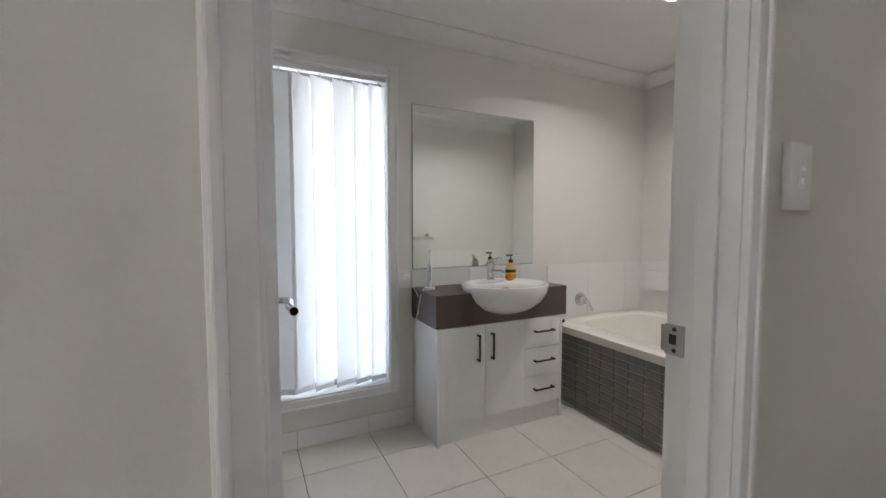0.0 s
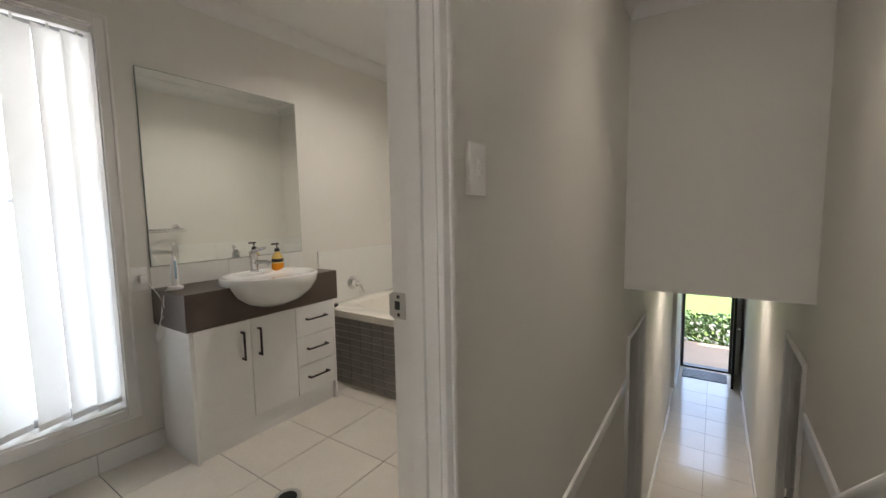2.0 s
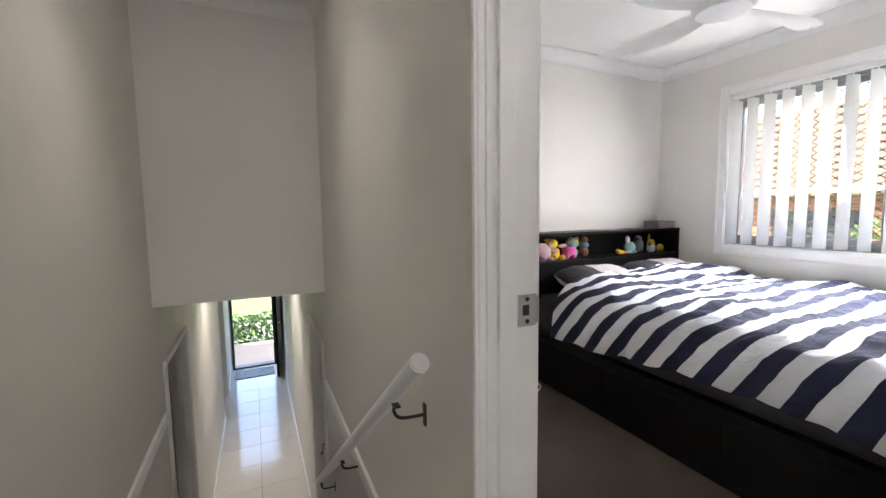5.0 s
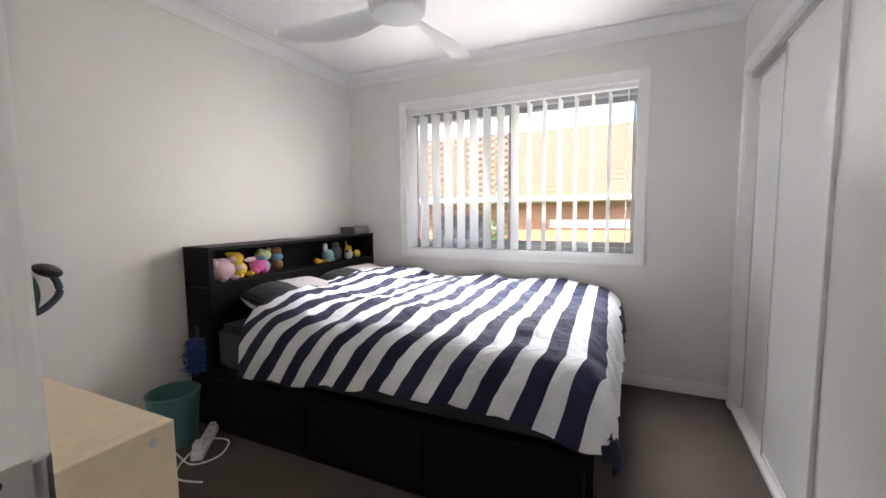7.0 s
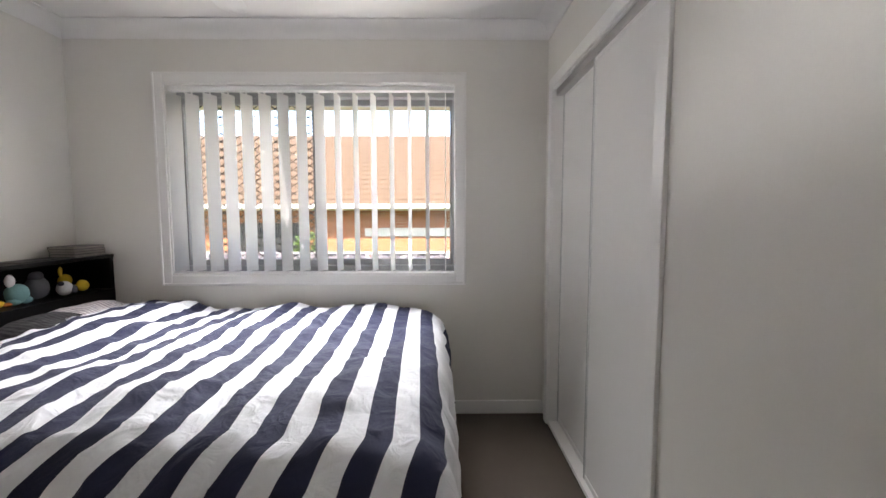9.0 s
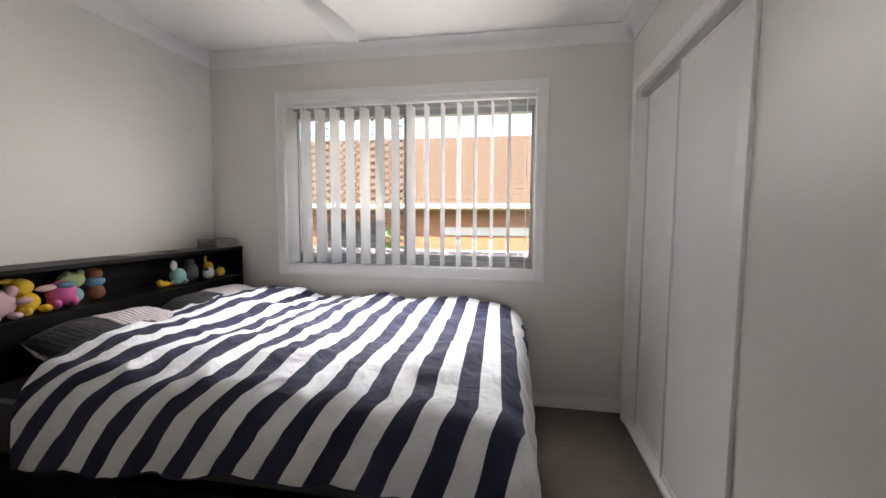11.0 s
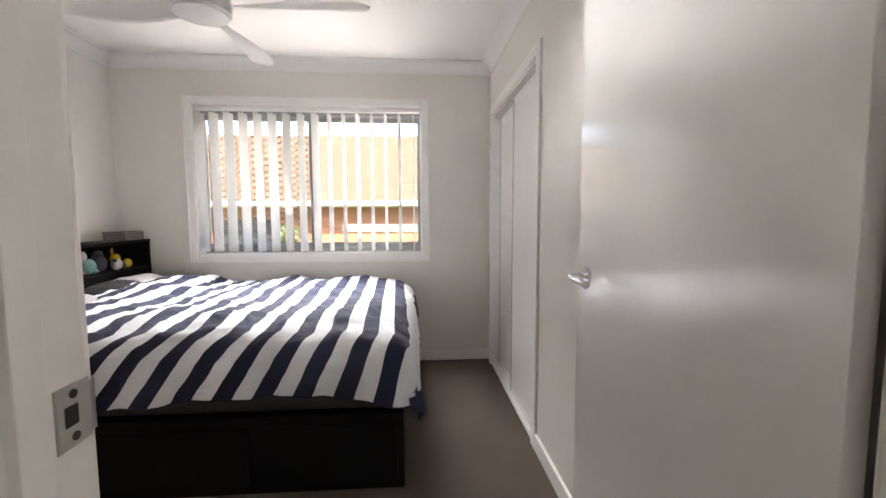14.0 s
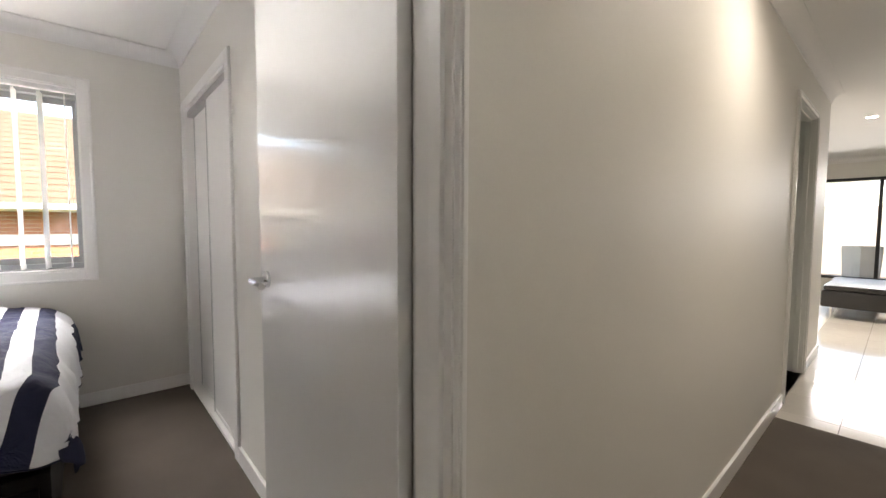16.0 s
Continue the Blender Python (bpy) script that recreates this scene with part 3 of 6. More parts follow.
def window_s():
    a0, a1, z0, z1 = WIN_S
    ob = thing("window_1", (a0 + a1) / 2, BED_S, z0, "grey aluminium sliding window with diamond security mesh", "window")
    ob["kind"] = "structure"
    bm = bmesh.new()     # timber reveal
    t = 0.006
    box(bm, a0 - 0.012, a0 + t, BED_S - 0.11, BED_S + 0.003, z0, z1)
    box(bm, a1 - t, a1 + 0.012, BED_S - 0.11, BED_S + 0.003, z0, z1)
    box(bm, a0 - 0.012, a1 + 0.012, BED_S - 0.11, BED_S + 0.003, z1 - t, z1 + 0.012)
    put("reveal", bm, M_TRIM, ob)
    put("window_sill", bbox(a0 - 0.012, a1 + 0.012, BED_S - 0.11, BED_S + 0.004, z0 - 0.012, z0 + 0.010, 0.002), M_TRIM, ob)
    put("architrave", architrave(bmesh.new(), a0, a1, z0, z1, BED_S, 1, 0.064, True, 0.0), M_TRIM, ob)
    f0, f1 = BED_S - 0.20, BED_S - 0.11
    bm = bmesh.new()
    for q in ((a0, a0 + 0.012, z0, z1), (a1 - 0.012, a1, z0, z1), (a0 + 0.012, a1 - 0.012, z0, z0 + 0.045), (a0 + 0.012, a1 - 0.012, z1 - 0.05, z1)):
        box(bm, q[0], q[1], f0, f1, q[2], q[3], 0.002)
    put("window_frame", bm, M_ALU, ob)
    mid = 1.42
    for nm, s0, s1, w0, w1, y in (("sash", mid - 0.03, a1 - 0.013, 0.040, 0.018, BED_S - 0.145), ("sash", a0 + 0.013, mid + 0.03, 0.018, 0.040, BED_S - 0.175)):
        bm = bmesh.new()
        for q in ((s0, s0 + w0, z0 + 0.046, z1 - 0.051), (s1 - w1, s1, z0 + 0.046, z1 - 0.051), (s0 + w0, s1 - w1, z0 + 0.046, z0 + 0.085), (s0 + w0, s1 - w1, z1 - 0.09, z1 - 0.051)):
            box(bm, q[0], q[1], y - 0.012, y + 0.012, q[2], q[3], 0.002)
        sash = put(nm, bm, M_ALU, ob)
        pane = put("pane", bbox(s0 + w0 - 0.004, s1 - w1 + 0.004, y - 0.002, y + 0.002, z0 + 0.082, z1 - 0.087), M_GLASS, sash)
        pane.visible_shadow = False
    # diamond mesh outside the east sash
    bm = bmesh.new()
    x0, x1, y, step = mid + 0.03, a1 - 0.02, BED_S - 0.206, 0.072
    zz0, zz1 = z0 + 0.05, z1 - 0.06
    n = int((x1 - x0) / step) + 1
    for k in range(n):
        for sgn in (1, -1):
            pts, z, i = [], zz0, 0
            while z <= zz1:
                pts.append((min(x1, max(x0, x0 + (k + 0.5) * step + sgn * step * 0.5 * (1 - abs((i % 4) - 2)) * 0.94)), y, z))
                z += 0.026
                i += 1
            pipe(bm, pts, 0.0042, 5)
    put("security_mesh", bm, M_BLACK, ob, "black diamond security mesh")
    xs = [2.256 - 0.1110 * k for k in range(16)]
    ang = [(63 if k < 9 else 78) + 2.5 * math.sin(2.1 * k) for k in range(15)] + [87]
    vertical_blind("bedroom_blind", a0 + 0.008, a1 - 0.008, BED_S - 0.045, z0 + 0.012, z1 - 0.007, xs, ang, 0.089, "white fabric vertical blind half open in the bedroom window", 1)


window_s()


def window_b():
    a0, a1, z0, z1 = WIN_B
    ob = thing("window_2", (a0 + a1) / 2, BATH_N, z0, "tall narrow aluminium bathroom window behind a blind", "window")
    ob["kind"] = "structure"
    bm = bmesh.new()
    t = 0.006
    box(bm, a0 - 0.012, a0 + t, BATH_N - 0.003, BATH_N + 0.11, z0, z1)
    box(bm, a1 - t, a1 + 0.012, BATH_N - 0.003, BATH_N + 0.11, z0, z1)
    box(bm, a0 - 0.012, a1 + 0.012, BATH_N - 0.003, BATH_N + 0.11, z1 - t, z1 + 0.012)
    put("reveal", bm, M_TRIM, ob)
    put("window_sill", bbox(a0 - 0.012, a1 + 0.012, BATH_N - 0.004, BATH_N + 0.11, z0 - 0.012, z0 + 0.010, 0.002), M_TRIM, ob)
    put("architrave", architrave(bmesh.new(), a0, a1, z0, z1, BATH_N, -1, 0.055, True, 0.0), M_TRIM, ob)
    bm = bmesh.new()
    f0, f1 = BATH_N + 0.11, BATH_N + 0.18
    for q in ((a0, a0 + 0.04, z0, z1), (a1 - 0.04, a1, z0, z1), (a0 + 0.04, a1 - 0.04, z0, z0 + 0.045), (a0 + 0.04, a1 - 0.04, z1 - 0.045, z1)):
        box(bm, q[0], q[1], f0, f1, q[2], q[3], 0.002)
    put("window_frame", bm, M_ALU, ob)
    pane = put("pane", bbox(a0 + 0.038, a1 - 0.038, f0 + 0.03, f0 + 0.034, z0 + 0.043, z1 - 0.043), clear("obscure_glass", 0.25), ob, "frosted glass pane")
    pane.visible_shadow = False
    xs = [0.335, 0.435, 0.545, 0.665, 0.775, 0.872]
    ang = [-14, 24, 27, 22, 23, 16]
    vertical_blind("bathroom_blind", a0 + 0.008, a1 - 0.008, BATH_N + 0.040, z0 + 0.012, z1 - 0.006, xs, ang, 0.127, "white fabric vertical blind nearly closed in the bathroom window", -1)


window_b()


# ---- stairs, handrail ----
def stairs():
    ob = thing("stairs", 1.04, (HN + HS) / 2, LOW, "straight carpeted stair going down between two walls", "stairs")
    ob["kind"] = "structure"
    for i in range(9):
        x, z = 1.04 + 0.23 * i, -0.175 * (i + 1)
        put("step", bbox(x - 0.02, x + 0.23, SS + 0.001, HN - 0.001, z - 0.175 if i < 8 else LOW, z, 0.012), M_CARPET, ob)


stairs()


def handrail():
    ob = thing("handrail", 1.03, SS + 0.085, 0.9, "round white timber handrail on dark wall brackets", "handrail")
    y = SS + 0.085
    p0, p1 = Vector((1.08, y, 0.889)), Vector((2.95, y, -0.56))
    bm = bmesh.new()
    tube(bm, p0, p1, 0.022, n=28)
    bmesh.ops.bevel(bm, geom=[e for e in bm.edges if len(e.link_faces) == 2 and any(len(f.verts) > 4 for f in e.link_faces)], offset=0.004, segments=2, affect="EDGES")
    put("rail", bm, M_TRIM, ob, "", True)
    for t in (0.10, 0.52, 0.93):
        c = p0 + (p1 - p0) * t
        bm = bmesh.new()
        pipe(bm, smooth_line([(c.x, y, c.z - 0.022), (c.x, y, c.z - 0.05), (c.x, y - 0.02, c.z - 0.07), (c.x, SS + 0.004, c.z - 0.075)], 6), 0.0045, 10)
        br = put("bracket", bm, M_DARKHANDLE, ob, "dark metal wall bracket", True)
        bm = bbox(c.x - 0.009, c.x + 0.009, SS - 0.001, SS + 0.005, c.z - 0.105, c.z - 0.045, 0.002)
        put("wall_plate", bm, M_DARKHANDLE, br, "", True)
        put("saddle", bbox(c.x - 0.03, c.x + 0.03, y - 0.008, y + 0.008, c.z - 0.027, c.z - 0.022), M_DARKHANDLE, br)


handrail()


def downlight(x, y, z, name="downlight"):
    ob = thing(name, x, y, z, "small round recessed downlight with white ring", "downlight", "ceiling downlights")
    bm = bmesh.new()
    lathe(bm, [(0.048, z + 0.001), (0.056, z - 0.004), (0.046, z - 0.006), (0.044, z + 0.001)], x, y, 32, caps=False)
    put("ring", bm, M_WHITE, ob, "", True)
    bm = bmesh.new()
    tube(bm, (x, y, z + 0.001), (x, y, z - 0.002), 0.043, n=28)
    put("lens", bm, M_GLOW, ob)


# the fitting at x 5.2 is unseen, added with the lower hall's extra lamp
for q in ((2.16, 1.40, H), (1.90, -0.08, H), (-1.6, -0.08, H), (5.2, -0.08, 0.71), (-6.0, -0.3, H)):
    downlight(*q)


def switch_plate(name, x, z, label, cat, holes):
    """A plate on the hall's north wall or the like, facing -y."""
    ob = thing(name, x, HN, z, label, cat)
    put("plate", bbox(x - 0.037, x + 0.037, HN - 0.013, HN + 0.001, z - 0.058, z + 0.058, 0.004), M_WHITE, ob, "", True)
    for dz in holes:
        k = put("rocker_surround", bbox(x - 0.009, x + 0.009, HN - 0.0145, HN - 0.012, z + dz - 0.012, z + dz + 0.012, 0.002), M_WHITE, ob)
        bm = bmesh.new()
        tube(bm, (x, HN - 0.014, z + dz), (x, HN - 0.019, z + dz), 0.006, 0.0055, 16)
        put("toggle", bm, M_WHITE, k, "", True)


switch_plate("light_switch", 1.02, 1.305, "white two-gang light switch on the hall wall", "light switch", (-0.008, 0.016))


# ---- bathroom ----
FABRICS = {}


def tiles(parent, mat, origin, ux, uy, nx, ny, w, h, gap, t, limit=None):
    """Loose tiles that share meshes: a grid from origin along ux and uy; limit: (w, h) at which the field ends."""
    un = ux.cross(uy)
    base = parent.matrix_world.inverted() if parent.parent else Matrix.Translation(-parent.location)
    cache = {}
    for i in range(nx):
        for j in range(ny):
            a0, b0 = i * w, j * h
            a1, b1 = a0 + w - gap, b0 + h - gap
            if limit:
                a1, b1 = min(a1, limit[0]), min(b1, limit[1])
            if a1 - a0 < 0.01 or b1 - b0 < 0.006:
                continue
            key = (round(a1 - a0, 4), round(b1 - b0, 4))
            if key not in cache:
                bm = bbox(0, key[0], 0, key[1], 0, t, min(0.0012, t * 0.4))
                cache[key] = mesh("tile", bm, mat)
            ob = new("tile", cache[key])
            ob.parent = parent
            rot = Matrix((ux, uy, un)).transposed().to_4x4()
            ob.matrix_basis = base @ Matrix.Translation(origin + ux * a0 + uy * b0) @ rot


X, Y, Z = Vector((1, 0, 0)), Vector((0, 1, 0)), Vector((0, 0, 1))


def bath_floor():
    ob = solid("floor_bathroom", bbox(BATH_W, BATH_E, BN, BATH_N, -0.2, -0.003), M_GROUT, "cream ceramic bathroom floor tiles with grey grout", "floor", "structure")
    ob.matrix_world = Matrix()
    x0, y0 = 0.784 - 0.40 * 4, 1.608 - 0.40 * 2
    tiles(ob, M_FLOORTILE, Vector((x0, BN + 0.002, -0.008)), X, Y, 10, 1, 0.40, y0 - BN - 0.002, 0.004, 0.008, (BATH_E - x0, 1.0))
    tiles(ob, M_FLOORTILE, Vector((x0, y0, -0.008)), X, Y, 10, 4, 0.40, 0.40, 0.004, 0.008, (BATH_E - x0, BATH_N - y0))


def skirting_tiles():
    ob = solid("baseboard_bathroom", bbox(BATH_W, 1.066, BATH_N - 0.004, BATH_N - 0.0005, 0.0, 0.10), M_GREYGROUT, "white tiled skirting along the bathroom wall", "skirting", "structure")
    tiles(ob, M_WHITETILE, Vector((0.784 - 1.2, BATH_N - 0.004, 0.0)), X, Z, 4, 1, 0.40, 0.102, 0.003, 0.007, (1.48, 0.10))


def vanity():
    x0, x1, y0, y1 = 1.070, 1.945, 1.955, BATH_N
    ob = thing("vanity_cabinet", (x0 + x1) / 2, y0, 0, "white laminate vanity cabinet with two doors and three drawers", "cabinet")
    put("carcass", bbox(x0 + 0.017, x1 - 0.017, y0 + 0.002, y1, 0.10, 0.66), M_LAMINATE, ob)
    put("side_panel", bbox(x0, x0 + 0.016, y0 - 0.016, y1, 0.0, 0.66, 0.001), M_LAMINATE, ob)
    put("side_panel", bbox(x1 - 0.016, x1, y0 - 0.016, y1, 0.0, 0.66, 0.001), M_LAMINATE, ob)
    put("kickboard", bbox(x0 + 0.017, x1 - 0.017, y0 + 0.003, y0 + 0.02, 0.0, 0.115), M_LAMINATE, ob)

    def bar(parent, a, b):
        bm = bmesh.new()
        a, b = Vector(a), Vector(b)
        d = (b - a).normalized()
        s = d.cross(Vector((0, -1, 0)))
        lo, hi = a - d * 0.008 - s * 0.005, b + d * 0.008 + s * 0.005
        box(bm, lo.x, hi.x, y0 - 0.048, y0 - 0.038, lo.z, hi.z, 0.003)
        for c in (a, b):
            box(bm, c.x - 0.005, c.x + 0.005, y0 - 0.040, y0 - 0.015, c.z - 0.005, c.z + 0.005)
        p = parent
        base = p.location + p.parent.location
        bmesh.ops.translate(bm, verts=bm.verts[:], vec=-base)
        part("handle", bm, M_DARKHANDLE, p, "dark brushed bar handle")

    e = x0 + 0.0175
    for a, b, hx in ((e, 1.372, 1.322), (1.375, 1.650, 1.415)):
        d = put("door", bbox(a, b, y0 - 0.016, y0, 0.12, 0.657, 0.0015), M_LAMINATE, ob)
        bar(d, (hx, 0, 0.46), (hx, 0, 0.60))
    for z0, z1 in ((0.12, 0.292), (0.295, 0.472), (0.475, 0.657)):
        d = put("drawer", bbox(1.653, x1 - 0.0175, y0 - 0.016, y0, z0, z1, 0.0015), M_LAMINATE, ob)
        zc = (z0 + z1) / 2 + 0.01
        bar(d, (1.725, 0, zc), (1.86, 0, zc))


def bench():
    bm = bbox(1.060, 1.972, 1.935, BATH_N, 0.661, 0.842, 0.002)
    solid("vanity_benchtop", bm, M_BENCH, "thick dark brown laminate vanity benchtop", "benchtop")


def basin():
    cx, cy = 1.538, 1.985
    ob = thing("basin", cx, cy, 0.842, "white ceramic semi-recessed round wash basin", "basin")
    bm = bmesh.new()
    prof = [(0.03, 0.700), (0.10, 0.706), (0.17, 0.735), (0.225, 0.78), (0.255, 0.83), (0.262, 0.868), (0.258, 0.877), (0.248, 0.879), (0.232, 0.872), (0.20, 0.856), (0.15, 0.849), (0.08, 0.8465), (0.03, 0.846)]
    lathe(bm, prof, cx, cy, 48, 1.04, 0.86)
    put("bowl", bm, M_CERAMIC, ob, "", True)
    bm = bmesh.new()
    box(bm, cx - 0.13, cx + 0.13, cy + 0.16, cy + 0.255, 0.842, 0.872, 0.012)
    put("tap_ledge", bm, M_CERAMIC, ob, "", True)
    # solid black disc in place of the shaded overflow hole
    bm = bmesh.new()
    tube(bm, (cx + 0.006, cy + 0.184, 0.862), (cx + 0.006, cy + 0.168, 0.858), 0.011, n=18)
    put("overflow_shade", bm, M_BLACK, ob)
    bm = bmesh.new()
    tube(bm, (cx, cy, 0.8455), (cx, cy, 0.849), 0.024, n=20)
    put("waste", bm, M_CHROME, ob, "", True)


def mixer_tap():
    x, y, z = 1.562, 2.185, 0.872
    ob = thing("basin_mixer", x, y, z, "chrome lever basin mixer tap on the basin ledge", "tap")
    bm = bmesh.new()
    lathe(bm, [(0.026, z), (0.026, z + 0.008), (0.021, z + 0.014), (0.022, z + 0.075), (0.024, z + 0.10), (0.018, z + 0.112), (0.005, z + 0.116)], x, y, 28)
    put("body", bm, M_CHROME, ob, "", True)
    bm = bmesh.new()
    pipe(bm, smooth_line([(x, y - 0.01, z + 0.045), (x + 0.012, y - 0.05, z + 0.058), (x + 0.026, y - 0.10, z + 0.056), (x + 0.03, y - 0.115, z + 0.045)], 6), 0.013, 14)
    put("spout", bm, M_CHROME, ob, "", True)
    bm = bmesh.new()
    pts = smooth_line([(x - 0.006, y + 0.012, z + 0.108), (x, y - 0.01, z + 0.122), (x + 0.02, y - 0.06, z + 0.138), (x + 0.028, y - 0.085, z + 0.142)], 6)
    pipe(bm, pts, 0.01, 12, [0.016 - 0.010 * k / (len(pts) - 1) for k in range(len(pts))])
    put("lever", bm, M_CHROME, ob, "", True)


def soap():
    x, y, z = 1.70, 2.155, 0.8425
    ob = thing("soap_bottle", x, y, z, "clear hand soap bottle with orange liquid and black pump", "soap bottle")
    bm = bmesh.new()
    lathe(bm, [(0.030, z), (0.036, z + 0.004), (0.037, z + 0.08), (0.034, z + 0.105), (0.022, z + 0.122), (0.013, z + 0.132), (0.013, z + 0.14)], x, y, 28, 1.0, 0.72)
    put("bottle", bm, material("soap_plastic", (0.80, 0.58, 0.20), 0.15, vary=0.02), ob, "", True)
    bm = bmesh.new()
    lathe(bm, [(0.031, z + 0.002), (0.0375, z + 0.006), (0.0378, z + 0.066), (0.03, z + 0.068)], x, y, 28, 1.0, 0.72, False)
    put("liquid_band", bm, material("orange_soap", (0.85, 0.30, 0.02), 0.2, vary=0.04), ob, "orange label and liquid", True)
    bm = bmesh.new()
    lathe(bm, [(0.0375, z + 0.074), (0.0379, z + 0.076), (0.0379, z + 0.092), (0.0365, z + 0.094)], x, y, 28, 1.0, 0.72, False)
    put("label_band", bm, M_BLACK, ob, "dark label band", True)
    bm = bmesh.new()
    tube(bm, (x, y, z + 0.138), (x, y, z + 0.158), 0.016, 0.014, 20)
    tube(bm, (x, y, z + 0.156), (x, y, z + 0.182), 0.004, n=10)
    box(bm, x - 0.034, x + 0.012, y - 0.008, y + 0.008, z + 0.180, z + 0.190, 0.003)
    put("pump", bm, M_BLACK, ob, "black pump head", True)


def toothbrush():
    x, y, z = 1.118, 2.15, 0.8425
    ob = thing("electric_toothbrush", x, y, z, "white electric toothbrush standing on its charger", "toothbrush")
    bm = bmesh.new()
    lathe(bm, [(0.028, z), (0.031, z + 0.004), (0.030, z + 0.016), (0.018, z + 0.020)], x, y, 24, 1.15, 0.9)
    put("charger", bm, M_WHITE, ob, "", True)
    bm = bmesh.new()
    lathe(bm, [(0.014, z + 0.019), (0.0155, z + 0.05), (0.015, z + 0.12), (0.011, z + 0.16), (0.006, z + 0.168)], x, y, 20)
    put("handle", bm, M_WHITE, ob, "", True)
    put("grip", bbox(x - 0.005, x + 0.005, y - 0.0168, y - 0.012, z + 0.055, z + 0.145, 0.002), material("pale_blue_grip", (0.35, 0.55, 0.68), 0.4), ob, "pale blue grip")
    bm = bmesh.new()
    lathe(bm, [(0.005, z + 0.165), (0.0035, z + 0.20), (0.003, z + 0.232), (0.002, z + 0.234)], x, y, 12)
    box(bm, x - 0.005, x + 0.005, y - 0.011, y - 0.001, z + 0.222, z + 0.236, 0.002)
    put("brush_head", bm, M_WHITE, ob, "", True)
    bm = bmesh.new()
    pipe(bm, smooth_line([(x - 0.03, y, z + 0.006), (x - 0.052, y - 0.01, z - 0.005), (x - 0.062, y - 0.005, z - 0.06), (x - 0.050, y + 0.01, z - 0.11), (x - 0.075, y + 0.02, z - 0.16), (x - 0.058, y + 0.01, z - 0.20), (x - 0.085, y + 0.02, z - 0.25), (x - 0.10, y, z - 0.215), (x - 0.07, y + 0.02, z - 0.15), (x - 0.056, y + 0.03, z - 0.05), (x - 0.08, y + 0.09, z + 0.03), (1.022, BATH_N - 0.03, 0.905)], 8), 0.0022, 6)
    put("cord", bm, M_WHITE, ob, "", True)


def socket():
    x, z = 1.005, 0.90
    ob = thing("power_socket", x, BATH_N, z, "white double power socket with a plug in it", "socket")
    put("plate", bbox(x - 0.043, x + 0.043, BATH_N - 0.009, BATH_N + 0.001, z - 0.058, z + 0.058, 0.004), M_WHITE, ob, "", True)
    for dz in (0.028, -0.022):
        put("switch_rocker", bbox(x - 0.03, x - 0.018, BATH_N - 0.012, BATH_N - 0.008, z + dz, z + dz + 0.014, 0.001), M_WHITE, ob)
    put("plug", bbox(x + 0.0, x + 0.034, BATH_N - 0.040, BATH_N - 0.008, z - 0.018, z + 0.022, 0.006), M_WHITE, ob, "", True)


def mirror():
    x0, x1, z0, z1 = 1.065, 1.975, 0.953, 1.944
    ob = thing("mirror", (x0 + x1) / 2, BATH_N, z0, "large frameless rectangular wall mirror above the vanity", "mirror")
    put("glass_edge", bbox(x0, x1, BATH_N - 0.006, BATH_N + 0.001, z0, z1), M_MIRROREDGE, ob)
    put("mirror_face", bbox(x0 + 0.003, x1 - 0.003, BATH_N - 0.0075, BATH_N - 0.005, z0 + 0.003, z1 - 0.003), M_MIRROR, ob)


def splash_tiles():
    ob = solid("splashback_vanity", bbox(1.062, 1.978, BATH_N - 0.003, BATH_N - 0.0005, 0.842, 0.95), M_GREYGROUT, "white tile upstand above the vanity top", "splashback", "structure")
    tiles(ob, M_WHITETILE, Vector((1.062, BATH_N - 0.003, 0.843)), X, Z, 3, 1, 0.40, 0.108, 0.002, 0.005, (0.916, 0.107))
    ob = solid("splashback_bath_north", bbox(2.11, BATH_E, BATH_N - 0.003, BATH_N - 0.0005, 0.50, 0.935), M_WHITETILE, "glossy white wall tiles behind the bath", "splashback", "structure")
    tiles(ob, M_WHITETILE, Vector((2.11, BATH_N - 0.003, 0.535)), X, Z, 3, 1, 0.40, 0.40, 0.002, 0.005, (0.985, 0.40))
    ob = solid("splashback_bath_east", bbox(BATH_E - 0.003, BATH_E - 0.0005, BN, BATH_N, 0.50, 0.935), M_WHITETILE, "glossy white wall tiles along the bath", "splashback", "structure")
    tiles(ob, M_WHITETILE, Vector((BATH_E - 0.003, BATH_N - 0.01, 0.535)), -Y, Z, 5, 1, 0.40, 0.40, 0.002, 0.005, (1.79, 0.40))
    ob = solid("splashback_bath_south", bbox(1.95, BATH_E, BN + 0.0005, BN + 0.003, 0.50, 0.935), M_WHITETILE, "glossy white wall tiles at the foot of the bath", "splashback", "structure")
    tiles(ob, M_WHITETILE, Vector((BATH_E - 0.01, BN + 0.003, 0.535)), -X, Z, 3, 1, 0.40, 0.40, 0.002, 0.005, (1.14, 0.40))


